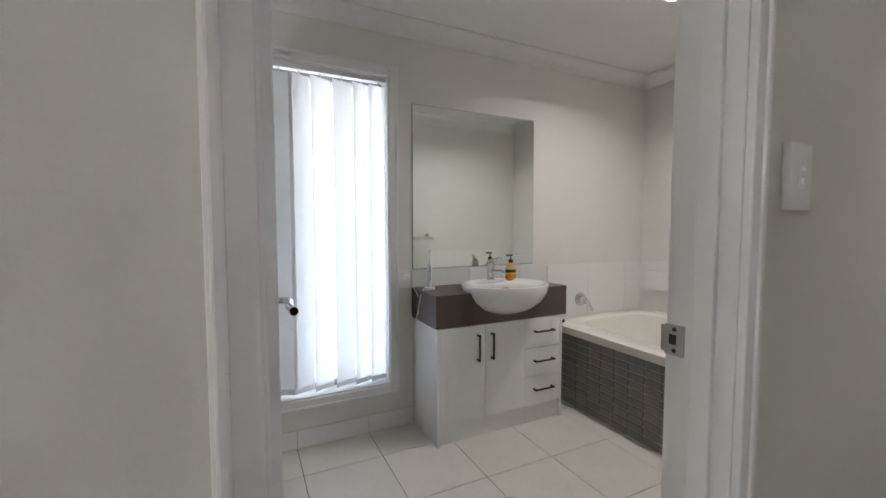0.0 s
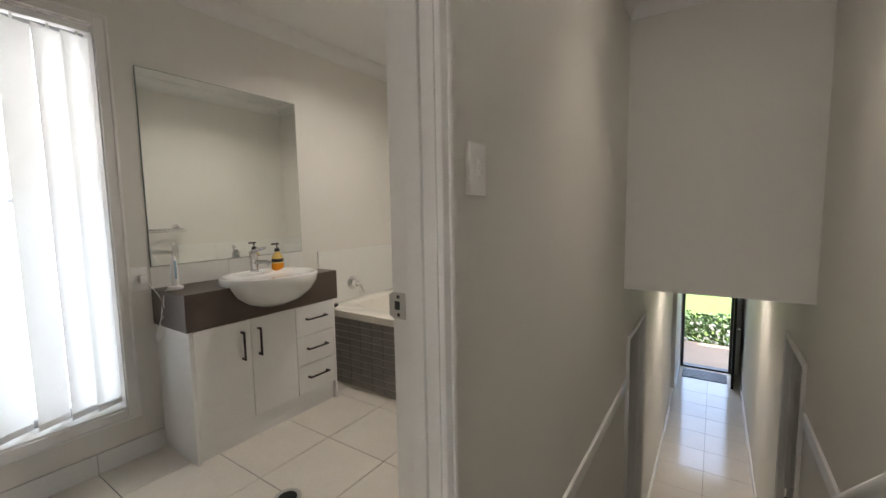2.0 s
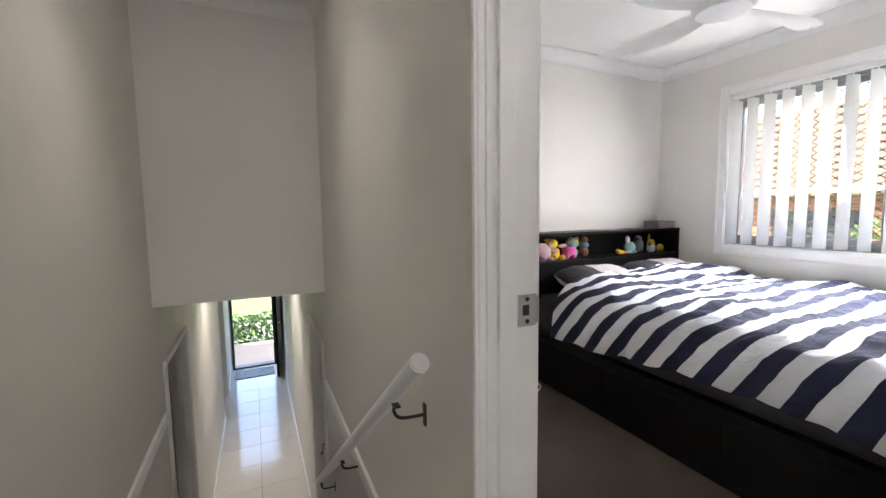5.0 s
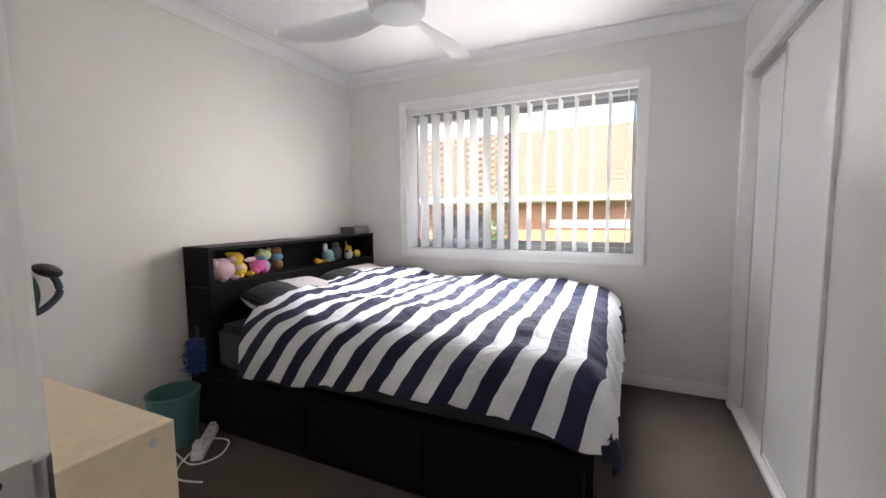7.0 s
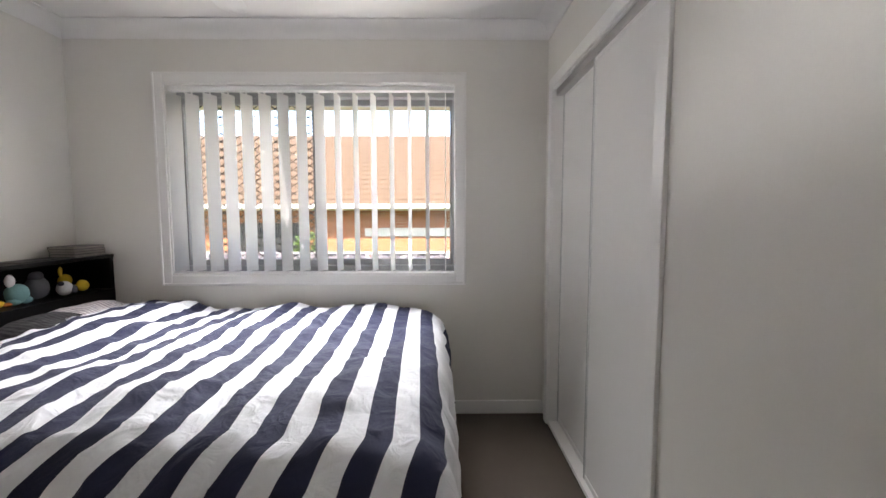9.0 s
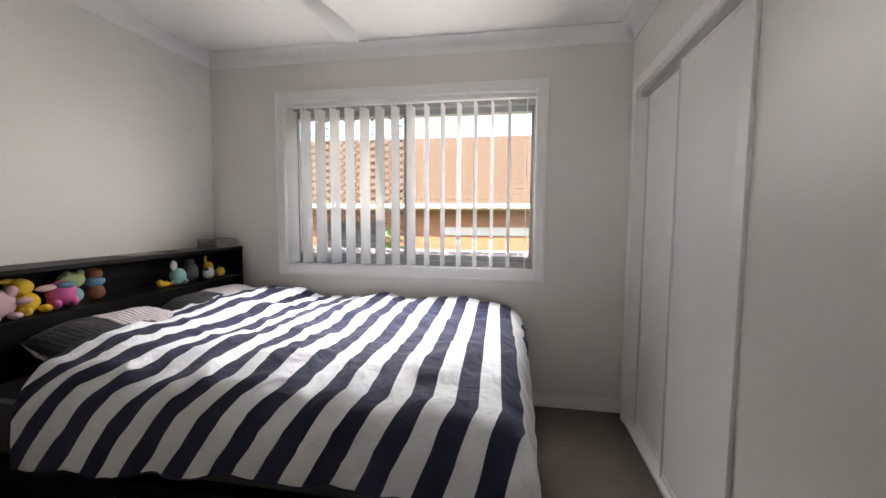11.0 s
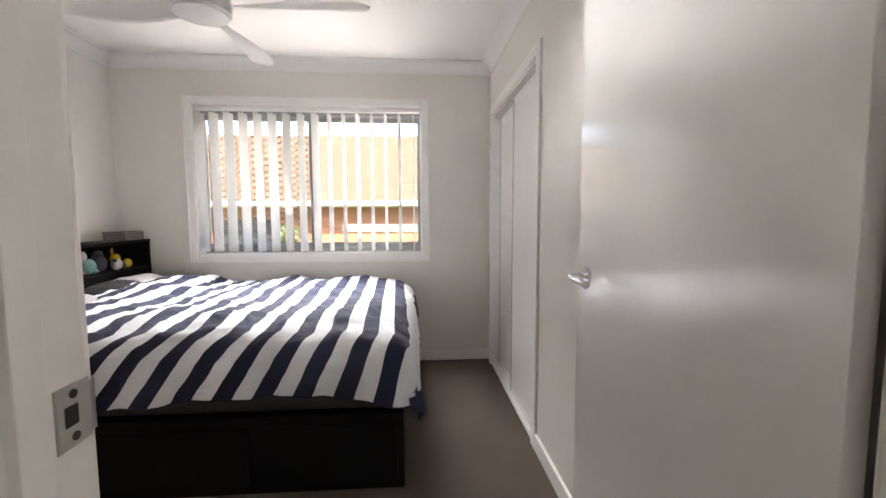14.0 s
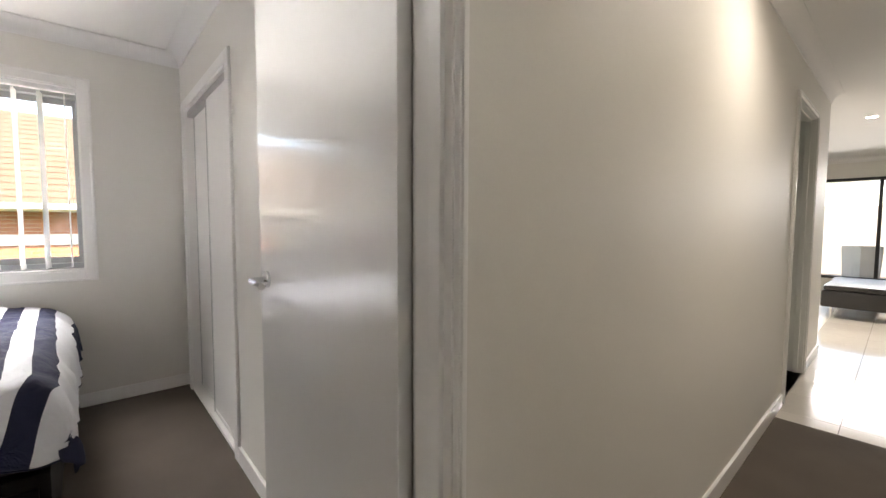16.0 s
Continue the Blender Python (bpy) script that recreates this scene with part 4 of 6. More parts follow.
def bathtub():
    x0, x1, y0, y1, top = 2.095, BATH_E - 0.008, BN + 0.005, BATH_N - 0.008, 0.535
    ob = thing("bathtub", x0, (y0 + y1) / 2, 0, "cream acrylic bath set in a hob faced with grey tiles", "bathtub")
    put("hob", bbox(x0 + 0.014, x0 + 0.05, y0, y1, 0.0, top - 0.045), M_GREYGROUT, ob)
    # rim and bowl as one moulded shell
    bm = bmesh.new()
    n = 48

    def ring(cx, cy, a, b, z, e):
        out = []
        for k in range(n):
            t = 2 * math.pi * k / n
            c, s = math.cos(t), math.sin(t)
            out.append(bm.verts.new((cx + a * math.copysign(abs(c) ** (2 / e), c), cy + b * math.copysign(abs(s) ** (2 / e), s), z)))
        return out

    cx, cy, a, b = (x0 + x1) / 2, (y0 + y1) / 2, (x1 - x0) / 2, (y1 - y0) / 2
    rings = [ring(cx, cy, a, b, top - 0.048, 40), ring(cx, cy, a, b, top - 0.004, 40), ring(cx, cy, a - 0.005, b - 0.005, top, 40),
             ring(cx + 0.03, cy, a - 0.12, b - 0.10, top + 0.0, 7), ring(cx + 0.03, cy, a - 0.135, b - 0.115, top - 0.008, 6), ring(cx + 0.03, cy, a - 0.17, b - 0.17, top - 0.16, 5), ring(cx + 0.03, cy, a - 0.21, b - 0.25, top - 0.34, 4), ring(cx + 0.03, cy, a - 0.28, b - 0.35, top - 0.375, 3)]
    for r, s in zip(rings, rings[1:]):
        for k in range(n):
            bm.faces.new((r[k], r[(k + 1) % n], s[(k + 1) % n], s[k]))
    bm.faces.new(rings[-1])
    put("tub", bm, M_BATH, ob, "", True)
    bm = bmesh.new()
    lathe(bm, [(0.03, top), (0.033, top + 0.004), (0.033, top + 0.016), (0.02, top + 0.02)], x0 + 0.06, y1 - 0.10, 20, 1.0, 0.5)
    put("plug", bm, M_BLACK, ob, "black bath plug on the rim", True)
    tiles(ob, M_GREYTILE, Vector((x0 + 0.014, y1, 0.012)), -Y, Z, 17, 10, 0.102, 0.0475, 0.0055, 0.007, (y1 - y0, 0.474))


def bath_mixer():
    x, z = 2.43, 0.66
    ob = thing("bath_mixer", x, BATH_N, z, "chrome round wall mixer with a lever above the bath", "mixer")
    y = BATH_N - 0.008
    bm = bmesh.new()
    tube(bm, (x, y, z), (x, y - 0.012, z), 0.052, 0.048, 36)
    put("rose", bm, M_CHROME, ob, "", True)
    bm = bmesh.new()
    tube(bm, (x, y - 0.010, z), (x, y - 0.055, z), 0.030, 0.026, 28)
    put("body", bm, M_CHROME, ob, "", True)
    bm = bmesh.new()
    pts = smooth_line([(x, y - 0.045, z), (x + 0.015, y - 0.075, z - 0.02), (x + 0.028, y - 0.095, z - 0.075)], 6)
    pipe(bm, pts, 0.01, 12, [0.016 - 0.009 * k / (len(pts) - 1) for k in range(len(pts))])
    put("lever", bm, M_CHROME, ob, "", True)


def towel_rail():
    z, y = 1.085, BN
    ob = thing("towel_rail", 1.65, y, z, "chrome double towel rail on the bathroom wall", "towel rail")
    for x in (1.36, 1.95):
        bm = bmesh.new()
        tube(bm, (x, y - 0.001, z + 0.02), (x, y + 0.012, z + 0.02), 0.028, n=24)
        tube(bm, (x, y + 0.01, z + 0.02), (x, y + 0.12, z - 0.012), 0.008, n=12)
        put("post", bm, M_CHROME, ob, "", True)
    for dy, dz in ((0.07, 0.004), (0.118, -0.012)):
        bm = bmesh.new()
        tube(bm, (1.34, y + dy, z + dz), (1.99, y + dy, z + dz), 0.008, n=14)
        put("rail", bm, M_CHROME, ob, "", True)


def floor_waste():
    x, y = 1.17, 1.385
    ob = thing("floor_waste", x, y, 0.0, "round chrome floor waste with dark grate", "floor drain")
    bm = bmesh.new()
    lathe(bm, [(0.040, 0.0005), (0.058, 0.0005), (0.058, 0.003), (0.052, 0.004), (0.040, 0.002)], x, y, 32, caps=False)
    put("ring", bm, M_STEEL, ob, "", True)
    bm = bmesh.new()
    tube(bm, (x, y, 0.0004), (x, y, 0.0012), 0.043, n=24)
    put("grate", bm, M_BLACK, ob)


bath_floor(); skirting_tiles(); vanity(); bench(); basin(); mixer_tap(); soap(); toothbrush(); socket(); mirror(); splash_tiles(); bathtub(); bath_mixer(); towel_rail(); floor_waste()


# ---- bedroom ----
def stripes(name, dark, light, period, offset, rough=0.9):
    """Woven cotton with stripes across its own u, in metres on the UV map."""
    m = bpy.data.materials.new(name)
    m.use_nodes = True
    n, l = m.node_tree.nodes, m.node_tree.links
    b = n["Principled BSDF"]
    b.inputs["Roughness"].default_value = rough
    b.inputs["Sheen Weight"].default_value = 0.02
    uv, sep = n.new("ShaderNodeUVMap"), n.new("ShaderNodeSeparateXYZ")
    l.new(uv.outputs[0], sep.inputs[0])
    wob = n.new("ShaderNodeTexNoise"); wob.inputs["Scale"].default_value = 3.0
    l.new(uv.outputs[0], wob.inputs["Vector"])
    ma = n.new("ShaderNodeMath"); ma.operation = "MULTIPLY_ADD"; ma.inputs[1].default_value = 0.012
    l.new(wob.outputs[0], ma.inputs[0]); l.new(sep.outputs[0], ma.inputs[2])
    dv = n.new("ShaderNodeMath"); dv.operation = "MULTIPLY_ADD"; dv.inputs[1].default_value, dv.inputs[2].default_value = 1 / period, offset
    l.new(ma.outputs[0], dv.inputs[0])
    fr = n.new("ShaderNodeMath"); fr.operation = "FRACT"; l.new(dv.outputs[0], fr.inputs[0])
    gt = n.new("ShaderNodeMath"); gt.operation = "GREATER_THAN"; gt.inputs[1].default_value = 0.5
    l.new(fr.outputs[0], gt.inputs[0])
    mix = n.new("ShaderNodeMix"); mix.data_type = "RGBA"
    mix.inputs["A"].default_value, mix.inputs["B"].default_value = (*dark, 1), (*light, 1)
    l.new(gt.outputs[0], mix.inputs["Factor"])
    big = n.new("ShaderNodeTexNoise"); big.inputs["Scale"].default_value = 9
    mr = n.new("ShaderNodeMapRange"); mr.inputs["To Min"].default_value, mr.inputs["To Max"].default_value = 0.9, 1.08
    l.new(uv.outputs[0], big.inputs["Vector"]); l.new(big.outputs[0], mr.inputs["Value"])
    vm = n.new("ShaderNodeVectorMath"); vm.operation = "SCALE"
    l.new(mix.outputs["Result"], vm.inputs[0]); l.new(mr.outputs[0], vm.inputs["Scale"])
    l.new(vm.outputs[0], b.inputs["Base Color"])
    weave = n.new("ShaderNodeTexNoise"); weave.inputs["Scale"].default_value = 500
    crease = n.new("ShaderNodeTexNoise"); crease.inputs["Scale"].default_value = 14; crease.inputs["Detail"].default_value = 6; crease.inputs["Distortion"].default_value = 1.2
    l.new(uv.outputs[0], weave.inputs["Vector"]); l.new(uv.outputs[0], crease.inputs["Vector"])
    ad = n.new("ShaderNodeMath"); ad.operation = "MULTIPLY_ADD"; ad.inputs[1].default_value = 0.08
    l.new(weave.outputs[0], ad.inputs[0]); l.new(crease.outputs[0], ad.inputs[2])
    bp = n.new("ShaderNodeBump"); bp.inputs["Strength"].default_value, bp.inputs["Distance"].default_value = 0.8, 0.018
    l.new(ad.outputs[0], bp.inputs["Height"]); l.new(bp.outputs[0], b.inputs["Normal"])
    return m


M_QUILT = stripes("striped_cotton", (0.013, 0.016, 0.050), (0.76, 0.77, 0.80), 0.163, 0.0)
M_MATTRESS = material("charcoal_sheet", (0.045, 0.043, 0.045), 0.95, vary=0.15, grain=0.002, scale=90)
M_BIRCH = material("birch_veneer", (0.70, 0.55, 0.38), 0.45, vary=0.07, grain=0.0003, scale=30, big=6)
M_TEAL = material("teal_plastic", (0.10, 0.27, 0.27), 0.4, vary=0.08)
M_BLUEFUZZ = material("blue_fuzz", (0.02, 0.05, 0.20), 0.9, vary=0.3, grain=0.01, scale=120)
BX0, BX1, BY0, BY1 = 0.640, 2.640, BED_S + 0.012, -1.925      # bed, headboard front at BX1


def bed():
    ob = thing("bed", (BX0 + BX1) / 2, (BY0 + BY1) / 2, 0, "black laminate storage bed with a bookcase headboard", "bed")
    t = 0.018
    put("base_side", bbox(BX0, BX1, BY1 - 0.022, BY1, 0.0, 0.345, 0.002), M_BLACKWOOD, ob)
    put("base_side", bbox(BX0, BX1, BY0, BY0 + 0.022, 0.0, 0.345, 0.002), M_BLACKWOOD, ob)
    put("base_end", bbox(BX0 + 0.001, BX0 + 0.022, BY0 + 0.022, BY1 - 0.022, 0.0, 0.345, 0.002), M_BLACKWOOD, ob)
    put("base_deck", bbox(BX0 + 0.022, BX1, BY0 + 0.022, BY1 - 0.022, 0.30, 0.34), M_BLACKWOOD, ob)
    for a, b in ((BX0 + 0.03, 1.30), (1.31, 1.96), (1.97, BX1 - 0.02)):
        d = put("drawer_front", bbox(a, b, BY1 - 0.002, BY1 + 0.012, 0.045, 0.30, 0.002), M_BLACKWOOD, ob)
    # bookcase headboard
    E0, E1 = BX1, BED_E - 0.016
    n0, n1 = BY0, BY1 - 0.015
    put("headboard_panel", bbox(E0, E0 + t, n0, n1, 0.0, 0.822, 0.001), M_BLACKWOOD, ob)
    put("headboard_back", bbox(E1 - 0.008, E1, n0, n1, 0.0, 1.012), M_BLACKWOOD, ob)
    for y in (n0, n1 - 0.03):
        put("headboard_side", bbox(E0 + 0.0015, E1 - 0.009, y, y + 0.03, 0.822, 1.012, 0.001), M_BLACKWOOD, ob)
        put("headboard_side", bbox(E0 + t + 0.001, E1 - 0.009, y, y + 0.03, 0.0, 0.803, 0.001), M_BLACKWOOD, ob)
    put("headboard_shelf", bbox(E0 + t, E1 - 0.009, n0 + 0.031, n1 - 0.031, 0.804, 0.822, 0.001), M_BLACKWOOD, ob)
    put("headboard_top", bbox(E0 - 0.004, E1, n0, n1 + 0.003, 1.0125, 1.032, 0.002), M_BLACKWOOD, ob)
    bm = bbox(BX0 + 0.02, BX1 - 0.002, BY0 + 0.02, BY1 - 0.022, 0.346, 0.600, 0.0)
    bmesh.ops.bevel(bm, geom=bm.edges[:], offset=0.035, segments=4, affect="EDGES")
    put("mattress", bm, M_MATTRESS, ob, "charcoal fitted sheet over the mattress", True)


bed()


def quilt():
    """A doona with a round swollen top that hangs over the long side and the foot."""
    bm = bmesh.new()
    uv = bm.loops.layers.uv.new("UVMap")
    nu, nv = 150, 120
    LEN, WID = 1.86, 1.56                  # along the bed, across it
    hang_n, hang_w = 0.205, 0.19
    u1, v1 = LEN + hang_w, WID + hang_n
    R = 0.13
    north, foot, top = BY1 + 0.035, BX0 - 0.055, 0.655
    grid, par = [], []
    for i in range(nu + 1):
        row, prow = [], []
        for j in range(nv + 1):
            u, v = u1 * i / nu, v1 * j / nv          # u from the head to the foot, v from the far side to the near side
            uu, vv = u, v

            def fold(s, flat, hang):
                """Distance along and drop for cloth of length s that turns down after flat metres."""
                if s < flat - R:
                    return s, 0.0
                a = (s - (flat - R)) / R
                if a < math.pi / 2:
                    return flat - R + R * math.sin(a), R * (1 - math.cos(a))
                return flat + 0.06 * (s - flat - R * 0.57) , R + (s - (flat - R) - R * math.pi / 2)

            du, zu = fold(uu, LEN, hang_w)
            dv, zv = fold(vv, WID, hang_n)
            # the head edge runs aslant
            head = 2.44 - 0.05 * (v / WID) + 0.03 * math.sin(3.5 * v)
            x = head - du * (head - foot) / LEN
            y = north - WID - 0.0 + dv
            near = max(0.0, min(1.0, (x - 1.45) / 0.9))
            end = max(0.0, min(1.0, (1.0 - x) / 0.35))
            hem_z = 0.445 - 0.10 * near * near * (3 - 2 * near) - 0.05 * end * end * (3 - 2 * end)
            zv *= (top - hem_z) / 0.261
            drop = min((zu ** 3 + zv ** 3) ** (1 / 3), 0.335 + 0.03 * noise.noise(Vector((u * 5, v * 5, 3))))
            swell = 0.055 * min(1, max(0, (WID - v + 0.05)) / 0.35) * min(1, max(0, (LEN - u + 0.03)) / 0.4)
            rise = 0.055 * math.exp(-((u - 0.10) / 0.20) ** 2) * (0.55 + 0.45 * math.exp(-((v - 0.38) / 0.35) ** 2) + 0.3 * math.exp(-((v - 1.15) / 0.3) ** 2))
            p = Vector((u * 2.2, v * 2.2, 0.3))
            w = noise.noise(p) * 0.024 + noise.noise(p * 2.7) * 0.016 + noise.noise(p * 6.5) * 0.008 + 0.010 * (1 - abs(noise.noise(Vector((u * 3.2 + v * 5.5, v * 2.2 - u * 6.0, 8))))) ** 6
            # creases: long soft folds running down the side, small puckers at the foot
            side = min(1.0, zv / 0.22)
            ruff = side * (0.008 * math.sin(u * 19 + 2.5 * noise.noise(Vector((u * 3, 0, 7)))) + 0.010 * noise.noise(Vector((u * 16, v * 3, 2))))
            endr = min(1.0, zu / 0.15) * (0.015 * math.sin(v * 30 + 3 * noise.noise(Vector((v * 4, 3, 1)))) + 0.008 * noise.noise(Vector((u * 9, v * 20, 5))))
            crease = 0.030 * max(0, noise.noise(Vector((u * 5 + v * 1.5, v * 1.4 - u * 0.4, 4)))) * (1 - side)
            z = top + swell + rise + (w + crease) * (1 - side * 0.7) - drop
            hem = 0.012 * noise.noise(Vector((u * 6, 1, 9))) * side
            row.append(bm.verts.new((x - endr - (0.0 if zu else 0.0), y + ruff, max(0.335, z + hem))))
            # the stripes run across the bed and fan out towards the head where the cloth hangs
            far = max(0.0, min(1.0, (WID - 0.10 - v) / 1.3))
            low = max(0.0, min(1.0, (v - WID + 0.13) / (hang_n + 0.13)))
            first = 0.675 + 0.06 * far + 0.090 * low
            pitch = 0.1435 - 0.0075 * far + 0.022 * low
            prow.append(((first - x) / pitch * 0.163, v))
        grid.append(row); par.append(prow)
    for i in range(nu):
        for j in range(nv):
            f = bm.faces.new((grid[i][j], grid[i][j + 1], grid[i + 1][j + 1], grid[i + 1][j]))
            for lp, (a, b) in zip(f.loops, ((i, j), (i, j + 1), (i + 1, j + 1), (i + 1, j))):
                lp[uv].uv = par[a][b]
    bmesh.ops.recalc_face_normals(bm, faces=bm.faces[:])
    if bm.faces[nu * nv // 2].normal.z < 0:
        bmesh.ops.reverse_faces(bm, faces=bm.faces[:])
    edge = [grid[i][nv].co.copy() for i in range(0, nu + 1, 2)] + [grid[nu][j].co.copy() for j in range(nv - 1, -1, -2)]
    ob = thing("quilt", 1.5, -2.7, 0.6, "navy and white striped quilt rumpled over the bed", "quilt")
    cover = put("cover", bm, M_QUILT, ob, "", True)
    cover.data.set_sharp_from_angle(angle=radians(180))
    sol = cover.modifiers.new("thickness", "SOLIDIFY")
    sol.thickness, sol.offset = 0.02, -1.0
    put("piped_seam", pipe(bmesh.new(), edge, 0.0035, 6), M_PIPING, ob, "dark navy piped edge", True)


M_PIPING = material("navy_piping", (0.012, 0.014, 0.04), 0.9, vary=0.1)
quilt()


def pillow(name, cx, cy, cz, lx, ly, lz, tilt, mats, label, seed):
    bm = bmesh.new()
    n = 28
    for s in (1, -1):
        g = []
        for i in range(n + 1):
            row = []
            for j in range(n + 1):
                a, b = 2 * i / n - 1, 2 * j / n - 1
                fat = (max(0, 1 - a ** 4) * max(0, 1 - b ** 4)) ** 0.55
                pin = 1 - 0.07 * (a * a * b * b)
                wr = 0.012 * noise.noise(Vector((a * 3 + seed, b * 3, s))) + 0.010 * noise.noise(Vector((a * 8, b * 8 + seed, s))) * (1 - fat + 0.3)
                row.append(bm.verts.new((a * lx / 2 * pin, b * ly / 2 * pin, s * lz / 2 * fat + wr)))
            g.append(row)
        for i in range(n):
            for j in range(n):
                q = (g[i][j], g[i + 1][j], g[i + 1][j + 1], g[i][j + 1])
                f = bm.faces.new(q if s > 0 else q[::-1])
                f.material_index = (0 if s < 0 else (1 if j > n * 0.56 else 2)) if len(mats) > 1 else 0
    bmesh.ops.remove_doubles(bm, verts=bm.verts[:], dist=0.0005)
    ob = solid(name, bm, mats, label, "pillow", smooth=True)
    ob.data.set_sharp_from_angle(angle=radians(180))
    ob.matrix_world = pose(cx, cy, cz, 0, tilt, 0)


M_PIL_W = material("white_cotton", (0.74, 0.72, 0.70), 0.95, vary=0.05, grain=0.004, scale=40)
M_PIL_D = stripes("dark_pinstripe_cotton", (0.010, 0.010, 0.012), (0.034, 0.032, 0.036), 0.020, 0.1)
M_PIL_S = stripes("pinstripe_cotton", (0.30, 0.27, 0.28), (0.66, 0.60, 0.60), 0.022, 0.2)


def pin_uv(ob):
    me = ob.data
    layer = me.uv_layers.new(name="UVMap")
    for lp in me.loops:
        c = me.vertices[lp.vertex_index].co
        layer.data[lp.index].uv = (c.y, c.x)


pillow("pillow", 2.415, -2.375, 0.690, 0.42, 0.62, 0.16, -14, [M_PIL_W, M_PIL_D, M_PIL_S], "pillow in a dark grey and pinstriped cotton case", 1)
pillow("pillow", 2.405, -3.045, 0.690, 0.44, 0.70, 0.16, -14, [M_PIL_W, M_PIL_D, M_PIL_S], "pillow in a dark grey and pinstriped cotton case", 5)
for o in [o for o in scene.objects if o.name.startswith("pillow")]:
    pin_uv(o)


# soft toys, plain rounded shapes
def toy(y, parts, label, col2=None):
    """parts: (dx, dy, dz, rx, ry, rz, colour index) above the shelf at y; one plain mesh."""
    bm = bmesh.new()
    cols = []
    for dx, dy, dz, rx, ry, rz, c in parts:
        if c not in cols:
            cols.append(c)
        before = len(bm.faces)
        ball(bm, 2.735 + dx, y + dy, 0.8225 + dz, rx, ry, rz, 14)
        bm.faces.ensure_lookup_table()
        for f in bm.faces[before:]:
            f.material_index = cols.index(c)
    for c in cols:
        if c not in FABRICS:
            FABRICS[c] = material("plush_fabric", c, 0.95, vary=0.12, grain=0.004, scale=150, big=20)
    ob = solid("soft_toy", bm, [FABRICS[c] for c in cols], label, "soft toy", smooth=True, group="soft toys on the headboard shelf")
    for v in ob.data.vertices:
        v.co += Vector(noise.noise_vector(v.co * 30)) * 0.002


PINK, YEL, MAG, GRN, BRN, TEALT, GRY, WHT, BLU = (0.62, 0.42, 0.44), (0.75, 0.50, 0.04), (0.62, 0.12, 0.33), (0.36, 0.45, 0.20), (0.22, 0.10, 0.05), (0.22, 0.42, 0.42), (0.09, 0.09, 0.10), (0.7, 0.68, 0.66), (0.12, 0.24, 0.36)
toy(-2.085, [(0, 0, 0.066, 0.060, 0.080, 0.066, PINK), (-0.03, 0.065, 0.108, 0.02, 0.024, 0.03, PINK), (-0.03, -0.05, 0.115, 0.02, 0.024, 0.026, PINK), (-0.05, -0.045, 0.016, 0.03, 0.022, 0.016, PINK), (-0.05, 0.03, 0.016, 0.03, 0.022, 0.016, PINK), (-0.045, -0.085, 0.07, 0.02, 0.03, 0.016, PINK)], "round pale pink soft toy on the headboard shelf")
toy(-2.215, [(0.02, 0, 0.048, 0.045, 0.05, 0.048, YEL), (0.02, 0.02, 0.118, 0.045, 0.05, 0.04, YEL), (-0.02, -0.055, 0.105, 0.012, 0.045, 0.015, PINK), (-0.03, -0.04, 0.018, 0.03, 0.022, 0.018, YEL), (-0.03, 0.035, 0.018, 0.03, 0.022, 0.018, YEL), (0.02, 0.06, 0.15, 0.01, 0.03, 0.012, YEL)], "bright yellow soft toy with small ears")
toy(-2.345, [(0, 0, 0.070, 0.045, 0.062, 0.055, MAG), (-0.005, -0.036, 0.026, 0.035, 0.025, 0.027, MAG), (-0.005, 0.036, 0.026, 0.035, 0.025, 0.027, MAG), (-0.03, 0.0, 0.108, 0.024, 0.035, 0.016, BLU)], "magenta pink soft toy with a blue band")
toy(-2.425, [(0.05, 0, 0.040, 0.04, 0.05, 0.042, TEALT), (0.05, 0.0, 0.115, 0.042, 0.062, 0.042, GRN), (0.03, 0.03, 0.15, 0.014, 0.016, 0.016, GRN), (0.03, -0.03, 0.15, 0.014, 0.016, 0.016, GRN)], "green and teal soft toy sitting upright")
toy(-2.525, [(0.03, 0, 0.040, 0.035, 0.042, 0.042, BRN), (0.03, 0.0, 0.095, 0.035, 0.045, 0.030, BLU), (0.035, 0.0, 0.135, 0.034, 0.038, 0.034, BRN)], "brown and blue soft toy sitting upright")
toy(-2.905, [(0, 0, 0.018, 0.02, 0.045, 0.018, YEL), (0, 0.03, 0.03, 0.018, 0.02, 0.018, YEL), (-0.01, -0.05, 0.012, 0.015, 0.03, 0.010, (0.5, 0.18, 0.05))], "small yellow soft toy lying down")
toy(-3.010, [(0, 0, 0.055, 0.042, 0.052, 0.050, TEALT), (0, 0.03, 0.122, 0.014, 0.022, 0.032, WHT), (-0.01, -0.03, 0.018, 0.03, 0.025, 0.018, TEALT), (-0.01, 0.03, 0.018, 0.03, 0.025, 0.018, TEALT)], "pale teal soft toy with a white tail")
toy(-3.140, [(0.03, 0, 0.06, 0.045, 0.06, 0.06, GRY), (0.03, 0.0, 0.12, 0.03, 0.035, 0.03, GRY)], "dark grey soft toy at the back of the shelf")
toy(-3.255, [(-0.01, 0, 0.04, 0.035, 0.04, 0.04, WHT), (-0.03, -0.03, 0.03, 0.02, 0.025, 0.025, GRY), (-0.02, 0.03, 0.07, 0.014, 0.014, 0.014, GRY)], "small black and white soft toy")
toy(-3.335, [(0.04, 0.02, 0.075, 0.03, 0.035, 0.035, YEL), (0.04, 0.045, 0.125, 0.009, 0.012, 0.03, YEL), (0.0, -0.045, 0.035, 0.028, 0.034, 0.034, YEL), (0.04, 0.02, 0.03, 0.03, 0.035, 0.03, YEL)], "small yellow soft toys leaning together")


